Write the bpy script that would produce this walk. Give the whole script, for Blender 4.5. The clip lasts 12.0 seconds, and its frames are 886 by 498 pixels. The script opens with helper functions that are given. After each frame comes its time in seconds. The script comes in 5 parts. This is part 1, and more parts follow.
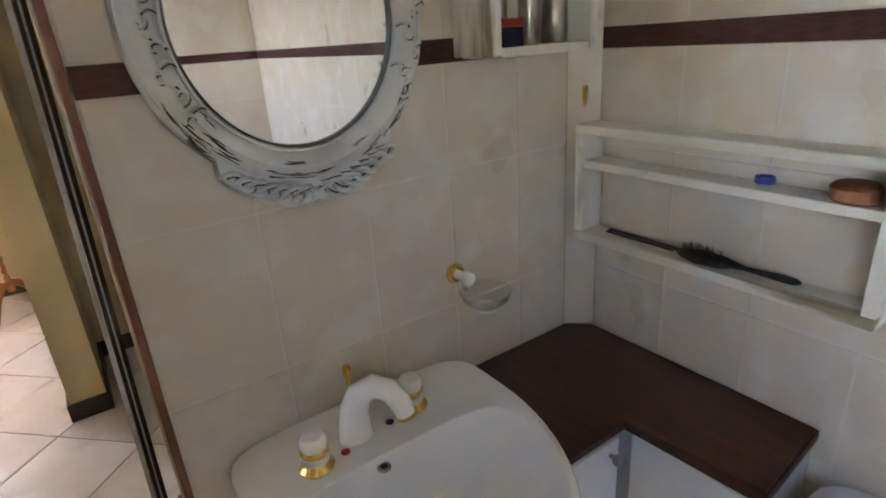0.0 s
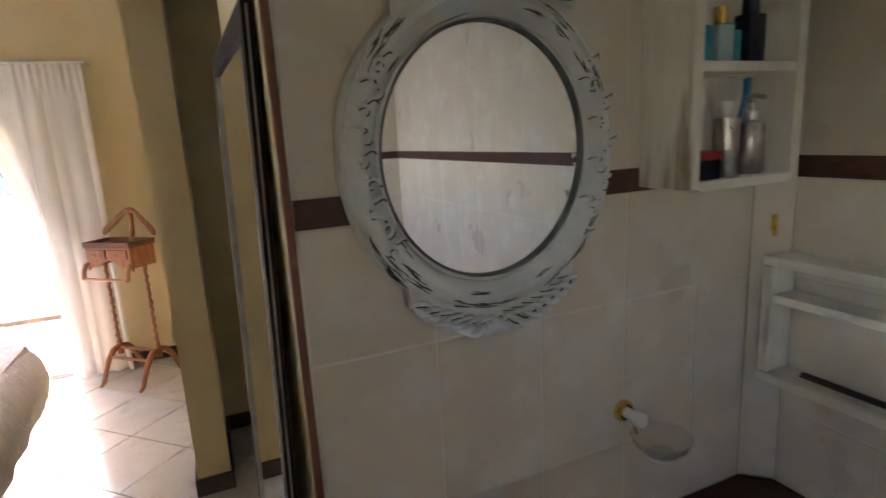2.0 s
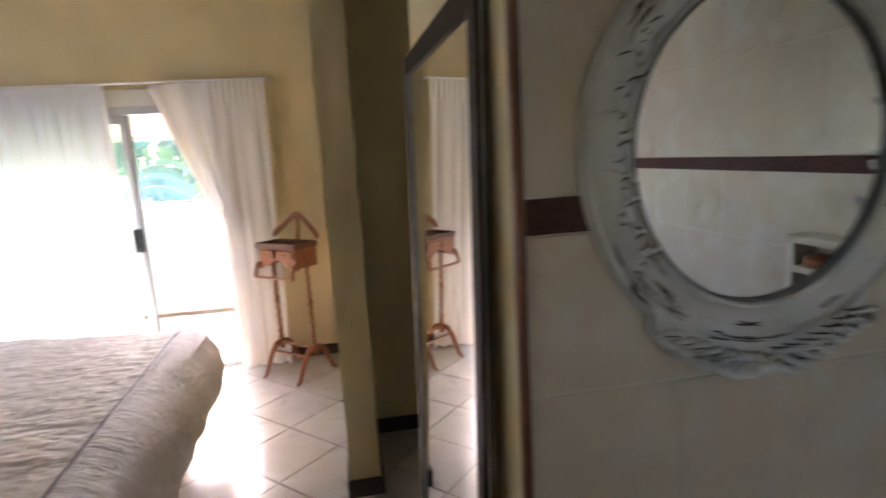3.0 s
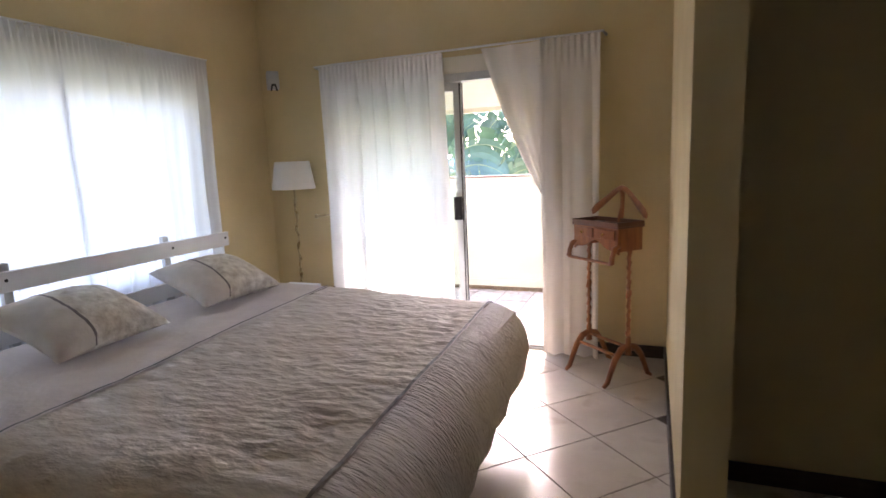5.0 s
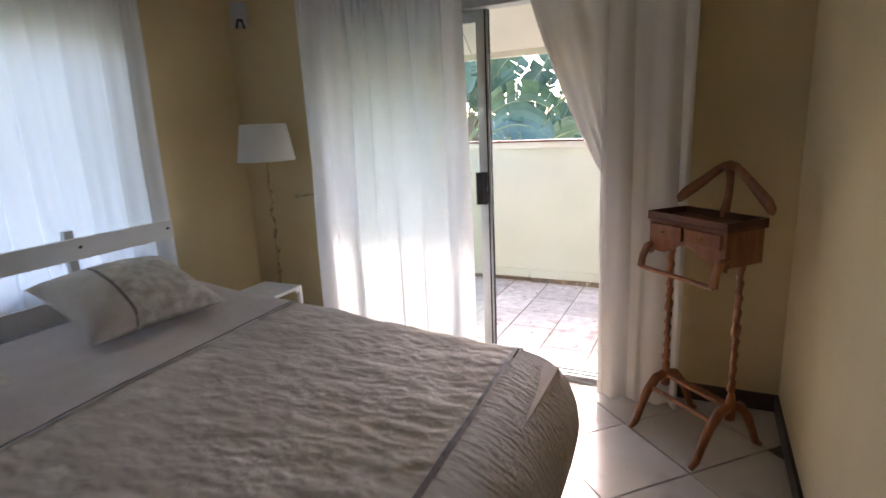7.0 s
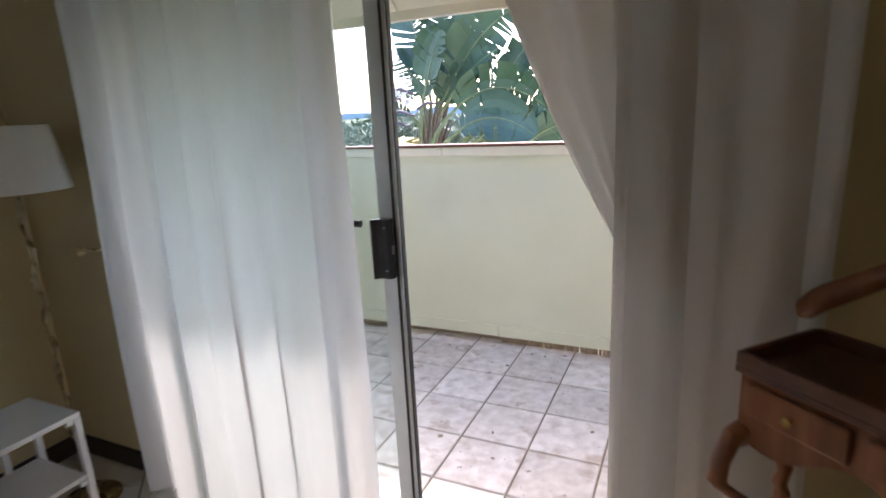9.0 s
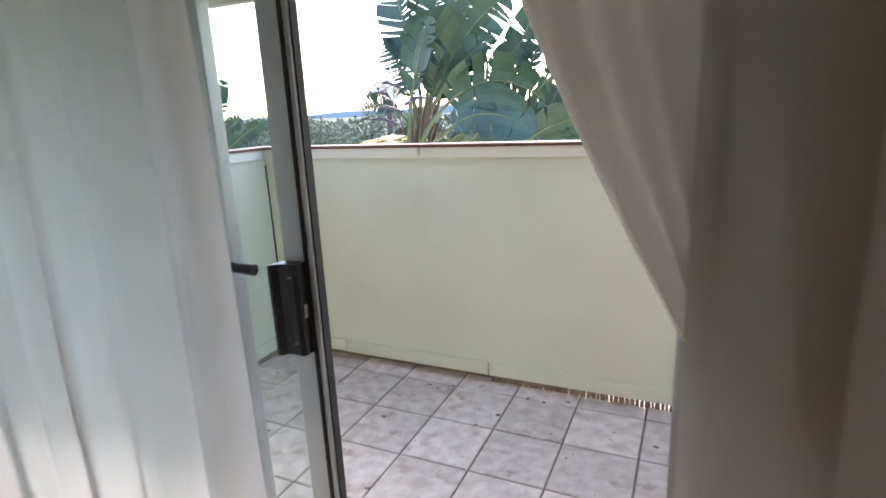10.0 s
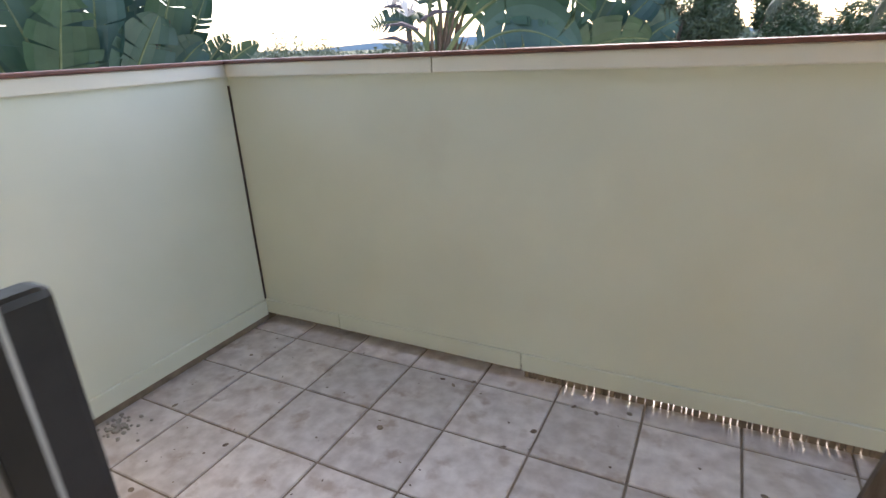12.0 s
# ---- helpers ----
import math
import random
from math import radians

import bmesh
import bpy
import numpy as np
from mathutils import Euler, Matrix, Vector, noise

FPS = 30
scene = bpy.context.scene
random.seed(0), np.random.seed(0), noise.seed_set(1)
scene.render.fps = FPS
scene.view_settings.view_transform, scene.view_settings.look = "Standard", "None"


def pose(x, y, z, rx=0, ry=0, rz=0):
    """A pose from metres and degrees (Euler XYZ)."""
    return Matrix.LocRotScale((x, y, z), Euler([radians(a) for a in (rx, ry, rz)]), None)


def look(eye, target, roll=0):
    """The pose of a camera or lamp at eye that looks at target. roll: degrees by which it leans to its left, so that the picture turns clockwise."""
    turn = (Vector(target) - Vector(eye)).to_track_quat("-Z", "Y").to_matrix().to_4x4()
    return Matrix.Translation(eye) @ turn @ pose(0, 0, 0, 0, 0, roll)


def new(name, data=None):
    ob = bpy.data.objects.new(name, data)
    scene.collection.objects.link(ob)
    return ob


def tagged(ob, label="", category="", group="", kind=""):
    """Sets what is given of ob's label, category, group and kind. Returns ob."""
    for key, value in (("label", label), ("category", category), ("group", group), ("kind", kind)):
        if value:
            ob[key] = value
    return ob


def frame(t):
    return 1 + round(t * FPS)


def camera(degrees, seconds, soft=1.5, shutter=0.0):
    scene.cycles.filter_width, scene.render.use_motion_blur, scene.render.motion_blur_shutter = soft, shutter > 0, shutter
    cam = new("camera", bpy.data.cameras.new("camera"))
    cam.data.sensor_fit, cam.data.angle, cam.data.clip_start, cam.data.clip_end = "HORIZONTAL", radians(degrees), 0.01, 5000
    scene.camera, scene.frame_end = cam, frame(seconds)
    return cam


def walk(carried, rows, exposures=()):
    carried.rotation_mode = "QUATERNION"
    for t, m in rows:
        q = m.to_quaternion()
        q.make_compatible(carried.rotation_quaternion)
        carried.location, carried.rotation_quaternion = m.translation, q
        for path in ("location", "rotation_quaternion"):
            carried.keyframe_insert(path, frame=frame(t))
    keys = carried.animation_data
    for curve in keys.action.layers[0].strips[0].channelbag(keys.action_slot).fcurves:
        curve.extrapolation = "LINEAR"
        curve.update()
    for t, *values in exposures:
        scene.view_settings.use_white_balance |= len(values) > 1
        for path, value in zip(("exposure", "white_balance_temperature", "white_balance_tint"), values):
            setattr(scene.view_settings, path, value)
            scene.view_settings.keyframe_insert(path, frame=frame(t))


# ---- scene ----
cam = camera(78.2, 12.0, soft=1.5, shutter=0.5)
# seconds, eye x y z, tilt, lean, heading
ROWS = [
    (0.0, -0.0173, 0.0084, 1.4791, 68.717, 3.813, -35.236),
    (0.5, -0.0336, 0.0318, 1.5059, 71.323, 3.556, -32.586),
    (1.0, -0.0491, 0.0613, 1.5235, 73.763, 3.399, -30.035),
    (1.5, -0.0705, 0.0816, 1.5409, 76.105, 3.340, -27.479),
    (2.0, -0.1012, 0.1231, 1.5535, 78.191, 3.136, -24.050),
    (2.5, -0.1351, 0.1775, 1.5535, 79.481, 3.060, -19.043),
    (3.0, -0.1934, 0.2857, 1.5327, 80.221, 3.295, -10.130),
    (3.5, -0.2400, 0.3975, 1.4716, 80.757, 2.656, 2.706),
    (5.5, -0.4730, 0.9628, 1.3675, 80.155, 2.432, 23.209),
    (6.0, -0.5584, 1.1882, 1.3617, 78.080, 2.444, 25.187),
    (6.5, -0.6149, 1.5112, 1.3916, 77.202, 2.443, 25.408),
    (8.5, -0.8531, 2.9814, 1.3861, 76.390, 3.016, 24.588),
    (9.0, -0.9506, 3.3282, 1.4063, 75.920, 2.801, 24.317),
    (9.5, -1.0212, 3.6492, 1.3918, 75.842, 2.609, 24.175),
    (10.0, -1.0939, 3.8968, 1.3740, 75.750, 2.548, 24.327),
    (10.5, -1.2122, 4.1256, 1.3294, 75.711, 2.465, 24.540),
    (11.0, -1.2939, 4.3021, 1.2958, 74.352, 2.272, 24.978),
    (11.5, -1.3420, 4.4420, 1.2608, 71.386, 2.283, 25.155),
    (12.0, -1.3912, 4.5622, 1.2452, 69.379, 2.563, 26.723),
]
# seconds, stops, white balance
EXPOSURES = [(0.0, 6.2, 7000, 29), (1.0, 6.0, 7050, 29), (2.0, 5.55, 7100, 29), (2.5, 5.4, 7000, 29), (3.0, 5.3, 6950, 29), (3.5, 5.35, 7000, 29), (5.5, 4.05, 7050, 29), (6.5, 3.75, 7000, 26), (8.5, 3.0, 6650, 21),
             (9.5, 2.75, 6750, 19), (10.5, 2.6, 6750, 18), (11.5, 2.4, 6900, 18), (12.0, 2.1, 7000, 18)]
walk(cam, [(t, pose(x, y, z, rx, ry, rz)) for t, x, y, z, rx, ry, rz in ROWS], exposures=EXPOSURES)

# ---- light: hazy bright sky and a soft sun in front of the balcony ----
SUN_ELEV, SUN_AZ = 42.5, -7.0
world = bpy.data.worlds.new("sky")
scene.world = world
world.use_nodes = True
wn, wl = world.node_tree.nodes, world.node_tree.links
sky = wn.new("ShaderNodeTexSky")
sky.sky_type, sky.sun_disc = "NISHITA", False
sky.sun_elevation, sky.sun_rotation = radians(SUN_ELEV), radians(SUN_AZ)
sky.air_density, sky.dust_density, sky.ozone_density = 1.0, 1.6, 1.0
wl.new(sky.outputs[0], wn["Background"].inputs[0])
wn["Background"].inputs[1].default_value = 0.15
sun = new("sun", bpy.data.lights.new("sun", "SUN"))
sun.data.energy, sun.data.angle, sun.data.color = 0.65, radians(4.0), (1.0, 0.97, 0.93)
away = Vector((math.sin(radians(SUN_AZ)) * math.cos(radians(SUN_ELEV)), math.cos(radians(SUN_AZ)) * math.cos(radians(SUN_ELEV)), math.sin(radians(SUN_ELEV))))
sun.matrix_world = look(away * 30, (0, 0, 0))


def window_light(name, eye, target, w, h, watts, tone=(0.86, 0.93, 1.0)):
    """Sky light that falls in through one window's opening."""
    lamp = new(name, bpy.data.lights.new(name, "AREA"))
    lamp.data.shape, lamp.data.size, lamp.data.size_y, lamp.data.energy, lamp.data.color = "RECTANGLE", w, h, watts, tone
    lamp.matrix_world = look(eye, target)
    return lamp


window_light("bedroom_window_light", (-3.50, 2.65, 1.35), (0, 2.65, 1.35), 2.3, 1.15, 0.40)
# added lamp in an unseen window, aimed to brighten the bathroom's east wall
window_light("bathroom_added_light", (-.82, -1.0, 1.6), (1, -1.0, 1.6), 0.45, 0.45, 0.050, (0.78, 0.89, 1.0)).data.spread = radians(85)


# ---- materials ----
def material(name, a, b, scale=8.0, rough=0.6, bump=0.1, bump_scale=60.0, metal=0.0, spots=None, spot_scale=2.0, spot_at=0.6,
             rand=0.0, stretch=(1, 1, 1), gloss_var=0.1, sheen=0.0):
    """Two tones in a noise, a second noise at a larger scale, fine relief, and tone by piece."""
    m = bpy.data.materials.new(name)
    m.use_nodes = True
    n, l = m.node_tree.nodes, m.node_tree.links
    bsdf = n["Principled BSDF"]
    geo = n.new("ShaderNodeNewGeometry")
    mp = n.new("ShaderNodeMapping")
    mp.inputs["Scale"].default_value = stretch
    l.new(geo.outputs["Position"], mp.inputs[0])
    no = n.new("ShaderNodeTexNoise")
    no.inputs["Scale"].default_value, no.inputs["Detail"].default_value = scale, 5
    l.new(mp.outputs[0], no.inputs["Vector"])
    ramp = n.new("ShaderNodeMapRange")
    ramp.inputs["From Min"].default_value, ramp.inputs["From Max"].default_value = 0.34, 0.66
    l.new(no.outputs[0], ramp.inputs[0])
    mix = n.new("ShaderNodeMix")
    mix.data_type = "RGBA"
    mix.inputs[6].default_value, mix.inputs[7].default_value = (*a, 1), (*b, 1)
    l.new(ramp.outputs[0], mix.inputs[0])
    colour = mix.outputs[2]
    if spots:
        n2 = n.new("ShaderNodeTexNoise")
        n2.inputs["Scale"].default_value, n2.inputs["Detail"].default_value = spot_scale, 7
        l.new(mp.outputs[0], n2.inputs["Vector"])
        r2 = n.new("ShaderNodeMapRange")
        r2.inputs["From Min"].default_value, r2.inputs["From Max"].default_value = spot_at, spot_at + 0.12
        l.new(n2.outputs[0], r2.inputs[0])
        mix2 = n.new("ShaderNodeMix")
        mix2.data_type = "RGBA"
        mix2.inputs[7].default_value = (*spots, 1)
        l.new(r2.outputs[0], mix2.inputs[0])
        l.new(colour, mix2.inputs[6])
        colour = mix2.outputs[2]
    if rand:
        info = n.new("ShaderNodeObjectInfo")
        r3 = n.new("ShaderNodeMapRange")
        r3.inputs["To Min"].default_value, r3.inputs["To Max"].default_value = 1 - rand, 1 + rand
        l.new(info.outputs["Random"], r3.inputs[0])
        hs = n.new("ShaderNodeHueSaturation")
        l.new(r3.outputs[0], hs.inputs["Value"])
        l.new(colour, hs.inputs["Color"])
        colour = hs.outputs[0]
    l.new(colour, bsdf.inputs["Base Color"])
    rr = n.new("ShaderNodeMapRange")
    rr.inputs["To Min"].default_value, rr.inputs["To Max"].default_value = max(0.02, rough - gloss_var), min(1, rough + gloss_var)
    l.new(no.outputs[0], rr.inputs[0])
    l.new(rr.outputs[0], bsdf.inputs["Roughness"])
    bsdf.inputs["Metallic"].default_value = metal
    if sheen:
        bsdf.inputs["Sheen Weight"].default_value = sheen
    if bump:
        nb = n.new("ShaderNodeTexNoise")
        nb.inputs["Scale"].default_value, nb.inputs["Detail"].default_value = bump_scale, 4
        l.new(mp.outputs[0], nb.inputs["Vector"])
        bp = n.new("ShaderNodeBump")
        bp.inputs["Strength"].default_value, bp.inputs["Distance"].default_value = min(1, bump), 0.01 * max(1, bump)
        l.new(nb.outputs[0], bp.inputs["Height"])
        l.new(bp.outputs[0], bsdf.inputs["Normal"])
    return m


def cloth(name, tone, through_share, weave=900.0):
    """Thin cloth that lets light through."""
    m = bpy.data.materials.new(name)
    m.use_nodes = True
    n, l = m.node_tree.nodes, m.node_tree.links
    n.remove(n["Principled BSDF"])
    geo = n.new("ShaderNodeNewGeometry")
    mp = n.new("ShaderNodeMapping")
    mp.inputs["Scale"].default_value = (1, 1, 0.15)
    l.new(geo.outputs["Position"], mp.inputs[0])
    no = n.new("ShaderNodeTexNoise")
    no.inputs["Scale"].default_value, no.inputs["Detail"].default_value = 30, 6
    l.new(mp.outputs[0], no.inputs["Vector"])
    mix = n.new("ShaderNodeMix")
    mix.data_type = "RGBA"
    mix.inputs[6].default_value = (*[c * 0.92 for c in tone], 1)
    mix.inputs[7].default_value = (*tone, 1)
    l.new(no.outputs[0], mix.inputs[0])
    nb = n.new("ShaderNodeTexNoise")
    nb.inputs["Scale"].default_value = 140
    l.new(mp.outputs[0], nb.inputs["Vector"])
    bp = n.new("ShaderNodeBump")
    bp.inputs["Strength"].default_value, bp.inputs["Distance"].default_value = 0.25, 0.004
    l.new(nb.outputs[0], bp.inputs["Height"])
    d, t, s = n.new("ShaderNodeBsdfDiffuse"), n.new("ShaderNodeBsdfTranslucent"), n.new("ShaderNodeMixShader")
    for sh in (d, t):
        l.new(mix.outputs[2], sh.inputs["Color"])
        l.new(bp.outputs[0], sh.inputs["Normal"])
    s.inputs[0].default_value = through_share
    l.new(d.outputs[0], s.inputs[1])
    l.new(t.outputs[0], s.inputs[2])
    l.new(s.outputs[0], n["Material Output"].inputs[0])
    return m


def pane_glass(name, tint):
    m = bpy.data.materials.new(name)
    m.use_nodes = True
    n, l = m.node_tree.nodes, m.node_tree.links
    n.remove(n["Principled BSDF"])
    t, g, s, f = n.new("ShaderNodeBsdfTransparent"), n.new("ShaderNodeBsdfGlossy"), n.new("ShaderNodeMixShader"), n.new("ShaderNodeLayerWeight")
    t.inputs[0].default_value = (*tint, 1)
    g.inputs["Roughness"].default_value = 0.01
    f.inputs[0].default_value = 0.5
    pw, ml = n.new("ShaderNodeMath"), n.new("ShaderNodeMath")
    pw.operation, ml.operation = "POWER", "MULTIPLY_ADD"
    pw.inputs[1].default_value, ml.inputs[1].default_value, ml.inputs[2].default_value = 5.0, 0.9, 0.035
    l.new(f.outputs["Facing"], pw.inputs[0])
    l.new(pw.outputs[0], ml.inputs[0])
    l.new(ml.outputs[0], s.inputs[0])
    l.new(t.outputs[0], s.inputs[1])
    l.new(g.outputs[0], s.inputs[2])
    l.new(s.outputs[0], n["Material Output"].inputs[0])
    return m


def leaf_material(name, a, b, scale=6.0, rough=0.45):
    m = material(name, a, b, scale=scale, rough=rough, bump=0.15, bump_scale=25)
    bs = m.node_tree.nodes["Principled BSDF"]
    bs.inputs["Subsurface Weight"].default_value = 0.0
    return m


YELLOW = material("cream_yellow_plaster", (0.63, 0.505, 0.285), (0.68, 0.55, 0.325), scale=3, rough=0.85, bump=0.12, bump_scale=35)
CEIL = material("white_ceiling_paint", (0.76, 0.74, 0.68), (0.82, 0.80, 0.75), scale=2, rough=0.9, bump=0.05)
GROUT = material("pale_grout", (0.69, 0.64, 0.56), (0.74, 0.695, 0.62), scale=20, rough=0.9)
WALLTILE = material("beige_marbled_wall_tile", (0.655, 0.565, 0.455), (0.69, 0.60, 0.49), scale=5, rough=0.28, bump=0.02, bump_scale=12,
                    spots=(0.705, 0.645, 0.562), spot_scale=9, spot_at=0.5, rand=0.02, gloss_var=0.02)
BAND = material("dark_brown_border_tile", (0.055, 0.018, 0.014), (0.10, 0.034, 0.026), scale=30, rough=0.65, bump=0.15, stretch=(1, 1, 6))
FLOORGROUT = material("dark_floor_grout", (0.10, 0.08, 0.06), (0.16, 0.13, 0.10), scale=25, rough=0.9)
FLOORTILE = material("cream_glazed_floor_tile", (0.56, 0.51, 0.44), (0.64, 0.59, 0.52), scale=4, rough=0.22, bump=0.02, bump_scale=10,
                     spots=(0.50, 0.44, 0.37), spot_scale=5, spot_at=0.58, rand=0.03)
SKIRT = material("dark_stained_skirting", (0.030, 0.018, 0.014), (0.055, 0.034, 0.026), scale=8, rough=0.4, stretch=(1, 1, 8))
TIMBER = material("red_brown_timber_trim", (0.16, 0.06, 0.03), (0.26, 0.10, 0.05), scale=12, rough=0.45, stretch=(6, 6, 0.6))
DARKWOOD = material("dark_mahogany_worktop", (0.040, 0.012, 0.007), (0.085, 0.026, 0.015), scale=9, rough=0.38, bump=0.06, stretch=(5, 0.8, 5),
                    spots=(0.13, 0.045, 0.022), spot_scale=3, spot_at=0.6)
VALET = material("orange_brown_turned_wood", (0.21, 0.068, 0.020), (0.35, 0.125, 0.040), scale=10, rough=0.38, bump=0.06, stretch=(3, 3, 0.7))
VALETTOP = material("dark_brown_tray_wood", (0.10, 0.035, 0.015), (0.17, 0.06, 0.025), scale=10, rough=0.45)
WHITEWASH, WHITEWASH_LONG = [material(name, (0.74, 0.695, 0.60), (0.85, 0.815, 0.74), scale=7, rough=0.6, bump=0.25, bump_scale=40, stretch=st, spots=(0.33, 0.27, 0.17), spot_scale=5, spot_at=0.60)
                             for name, st in (("white_washed_upright_wood", (3, 3, 0.5)), ("white_washed_long_wood", (3, 0.5, 3)))]
FRAMEPAINT = material("pale_grey_blue_distressed_paint", (0.60, 0.62, 0.615), (0.72, 0.735, 0.73), scale=16, rough=0.5, bump=0.15, bump_scale=70)
# for rubbed-through paint, and for shade painted beside the carving
WEARSHADE = material("charcoal_wear_and_shade", (0.035, 0.03, 0.03), (0.09, 0.075, 0.07), scale=40, rough=0.8)
LIPSHADE = material("recess_shade_grey", (0.10, 0.105, 0.11), (0.20, 0.205, 0.21), scale=20, rough=0.5, bump=0.1)
MIRROR = material("mirror_silver", (0.86, 0.88, 0.88), (0.88, 0.90, 0.90), scale=1, rough=0.012, bump=0, metal=1.0, gloss_var=0.002)
BLACKFRAME = material("black_brown_picture_frame", (0.018, 0.011, 0.010), (0.035, 0.022, 0.018), scale=20, rough=0.62, bump=0.03)
BLACKFRAME.node_tree.nodes["Principled BSDF"].inputs["Specular IOR Level"].default_value = 0.12
SILVEREDGE = material("silver_frame_edge", (0.30, 0.29, 0.28), (0.38, 0.37, 0.36), scale=30, rough=0.5, metal=0.3, bump=0)
CERAMIC = material("white_glazed_ceramic", (0.83, 0.81, 0.76), (0.87, 0.85, 0.81), scale=3, rough=0.12, bump=0.0, gloss_var=0.03)
GOLD = material("polished_brass", (0.83, 0.55, 0.16), (0.90, 0.64, 0.24), scale=30, rough=0.18, bump=0.02, metal=1.0, gloss_var=0.06)
CHROME = material("brushed_steel", (0.36, 0.34, 0.32), (0.52, 0.50, 0.47), scale=40, rough=0.32, bump=0.06, bump_scale=120, metal=1.0)
WHITEPAINT = material("white_painted_board", (0.74, 0.75, 0.77), (0.80, 0.81, 0.82), scale=5, rough=0.4, bump=0.05, spots=(0.66, 0.64, 0.60), spot_scale=3, spot_at=0.68)
WHITEPLASTIC = material("white_plastic", (0.72, 0.74, 0.76), (0.78, 0.79, 0.81), scale=4, rough=0.35, bump=0.02)
REDDOT = material("red_enamel", (0.28, 0.03, 0.02), (0.34, 0.04, 0.03), rough=0.25, bump=0)
BLUEDOT = material("blue_enamel", (0.01, 0.01, 0.10), (0.02, 0.02, 0.14), rough=0.25, bump=0)
BLACK = material("black_plastic", (0.010, 0.010, 0.011), (0.022, 0.022, 0.024), scale=20, rough=0.4, bump=0.05)
COMBBROWN = material("dark_brown_comb", (0.022, 0.012, 0.008), (0.04, 0.022, 0.016), scale=30, rough=0.4)
COPPER = material("hammered_copper", (0.42, 0.17, 0.09), (0.55, 0.25, 0.14), scale=25, rough=0.4, bump=0.5, bump_scale=90, metal=0.8)
BLUELID = material("blue_plastic_lid", (0.02, 0.03, 0.28), (0.03, 0.05, 0.36), rough=0.35, bump=0)
TEAL = material("teal_bottle", (0.02, 0.30, 0.40), (0.05, 0.42, 0.52), scale=12, rough=0.15, bump=0)
CLEARBLUE = material("pale_blue_bottle", (0.35, 0.52, 0.56), (0.45, 0.62, 0.66), scale=12, rough=0.12, bump=0)
NAVY = material("navy_bottle", (0.008, 0.012, 0.035), (0.014, 0.02, 0.06), rough=0.2, bump=0)
REDBOX = material("red_carton", (0.30, 0.02, 0.015), (0.38, 0.03, 0.02), rough=0.4, bump=0)
TOOTHBLUE = material("blue_toothbrush", (0.05, 0.28, 0.62), (0.08, 0.36, 0.70), rough=0.3, bump=0)
SHEER = cloth("white_sheer_curtain", (0.88, 0.875, 0.875), 0.36)
WINDOWSHEER = cloth("white_window_curtain", (0.80, 0.83, 0.87), 0.28)
LINENCURTAIN = cloth("off_white_lined_curtain", (0.79, 0.745, 0.68), 0.16)
HEM = cloth("white_folded_hem", (0.80, 0.79, 0.77), 0.24)
SHADE = cloth("white_lamp_shade", (0.84, 0.82, 0.78), 0.3)
GLASS = pane_glass("window_glass", (0.90, 0.955, 0.945))
SOAPGLASS = pane_glass("clear_dish_glass", (0.96, 0.965, 0.96))
ALU = material("silver_aluminium", (0.48, 0.50, 0.50), (0.56, 0.58, 0.58), scale=10, rough=0.42, bump=0.03, metal=0.35)
RUBBER = material("black_rubber_seal", (0.02, 0.018, 0.016), (0.04, 0.035, 0.03), rough=0.7)
BEDCOVER = material("taupe_crinkled_bedspread", (0.49, 0.41, 0.345), (0.56, 0.475, 0.405), scale=9, rough=0.7, bump=1.6, bump_scale=17, stretch=(0.6, 1.3, 1), spots=(0.66, 0.58, 0.505), spot_scale=13, spot_at=0.55, sheen=0.2)
BEDCOVER2 = material("pleated_silvery_border", (0.57, 0.50, 0.45), (0.66, 0.59, 0.54), scale=9, rough=0.6, bump=2.6, bump_scale=32, stretch=(0.35, 3.2, 1), sheen=0.2)
SHEET = material("pale_pink_linen", (0.58, 0.50, 0.46), (0.64, 0.56, 0.52), scale=6, rough=0.85, bump=0.3, bump_scale=40)
SEAM = material("grey_seam_ribbon", (0.15, 0.125, 0.125), (0.21, 0.18, 0.18), rough=0.6, bump=0.1)
PILLOW = material("beige_satin_pillowcase", (0.60, 0.54, 0.48), (0.67, 0.61, 0.55), scale=14, rough=0.6, bump=0.4, bump_scale=35, sheen=0.2)
PILLOWFACE = material("patterned_jacquard", (0.47, 0.41, 0.34), (0.74, 0.70, 0.62), scale=19, rough=0.6, bump=1.6, bump_scale=19)
BALCTILE = material("grey_pink_slate_tile", (0.52, 0.455, 0.42), (0.72, 0.665, 0.63), scale=16, rough=0.42, bump=0.4, bump_scale=22,
                    spots=(0.44, 0.35, 0.30), spot_scale=10, spot_at=0.57, rand=0.12)
BALCGROUT = material("brown_grey_grout", (0.20, 0.155, 0.115), (0.30, 0.24, 0.18), scale=18, rough=0.95)
PARAPET = material("pale_green_cream_board", (0.605, 0.635, 0.535), (0.645, 0.675, 0.575), scale=2.5, rough=0.55, bump=0.03, bump_scale=20,
                   spots=(0.58, 0.58, 0.48), spot_scale=1.2, spot_at=0.62)
CAPPAINT = material("cream_cap_board", (0.66, 0.64, 0.55), (0.71, 0.69, 0.60), scale=5, rough=0.6, bump=0.05)
CAPTOP = material("red_brown_cap_rail", (0.10, 0.035, 0.025), (0.16, 0.06, 0.04), scale=10, rough=0.5)
SOFFIT = material("cream_soffit_board", (0.72, 0.71, 0.64), (0.77, 0.76, 0.69), scale=3, rough=0.7, bump=0.03)
OUTWALL = material("cream_outside_plaster", (0.62, 0.58, 0.44), (0.68, 0.63, 0.50), scale=4, rough=0.9, bump=0.2)
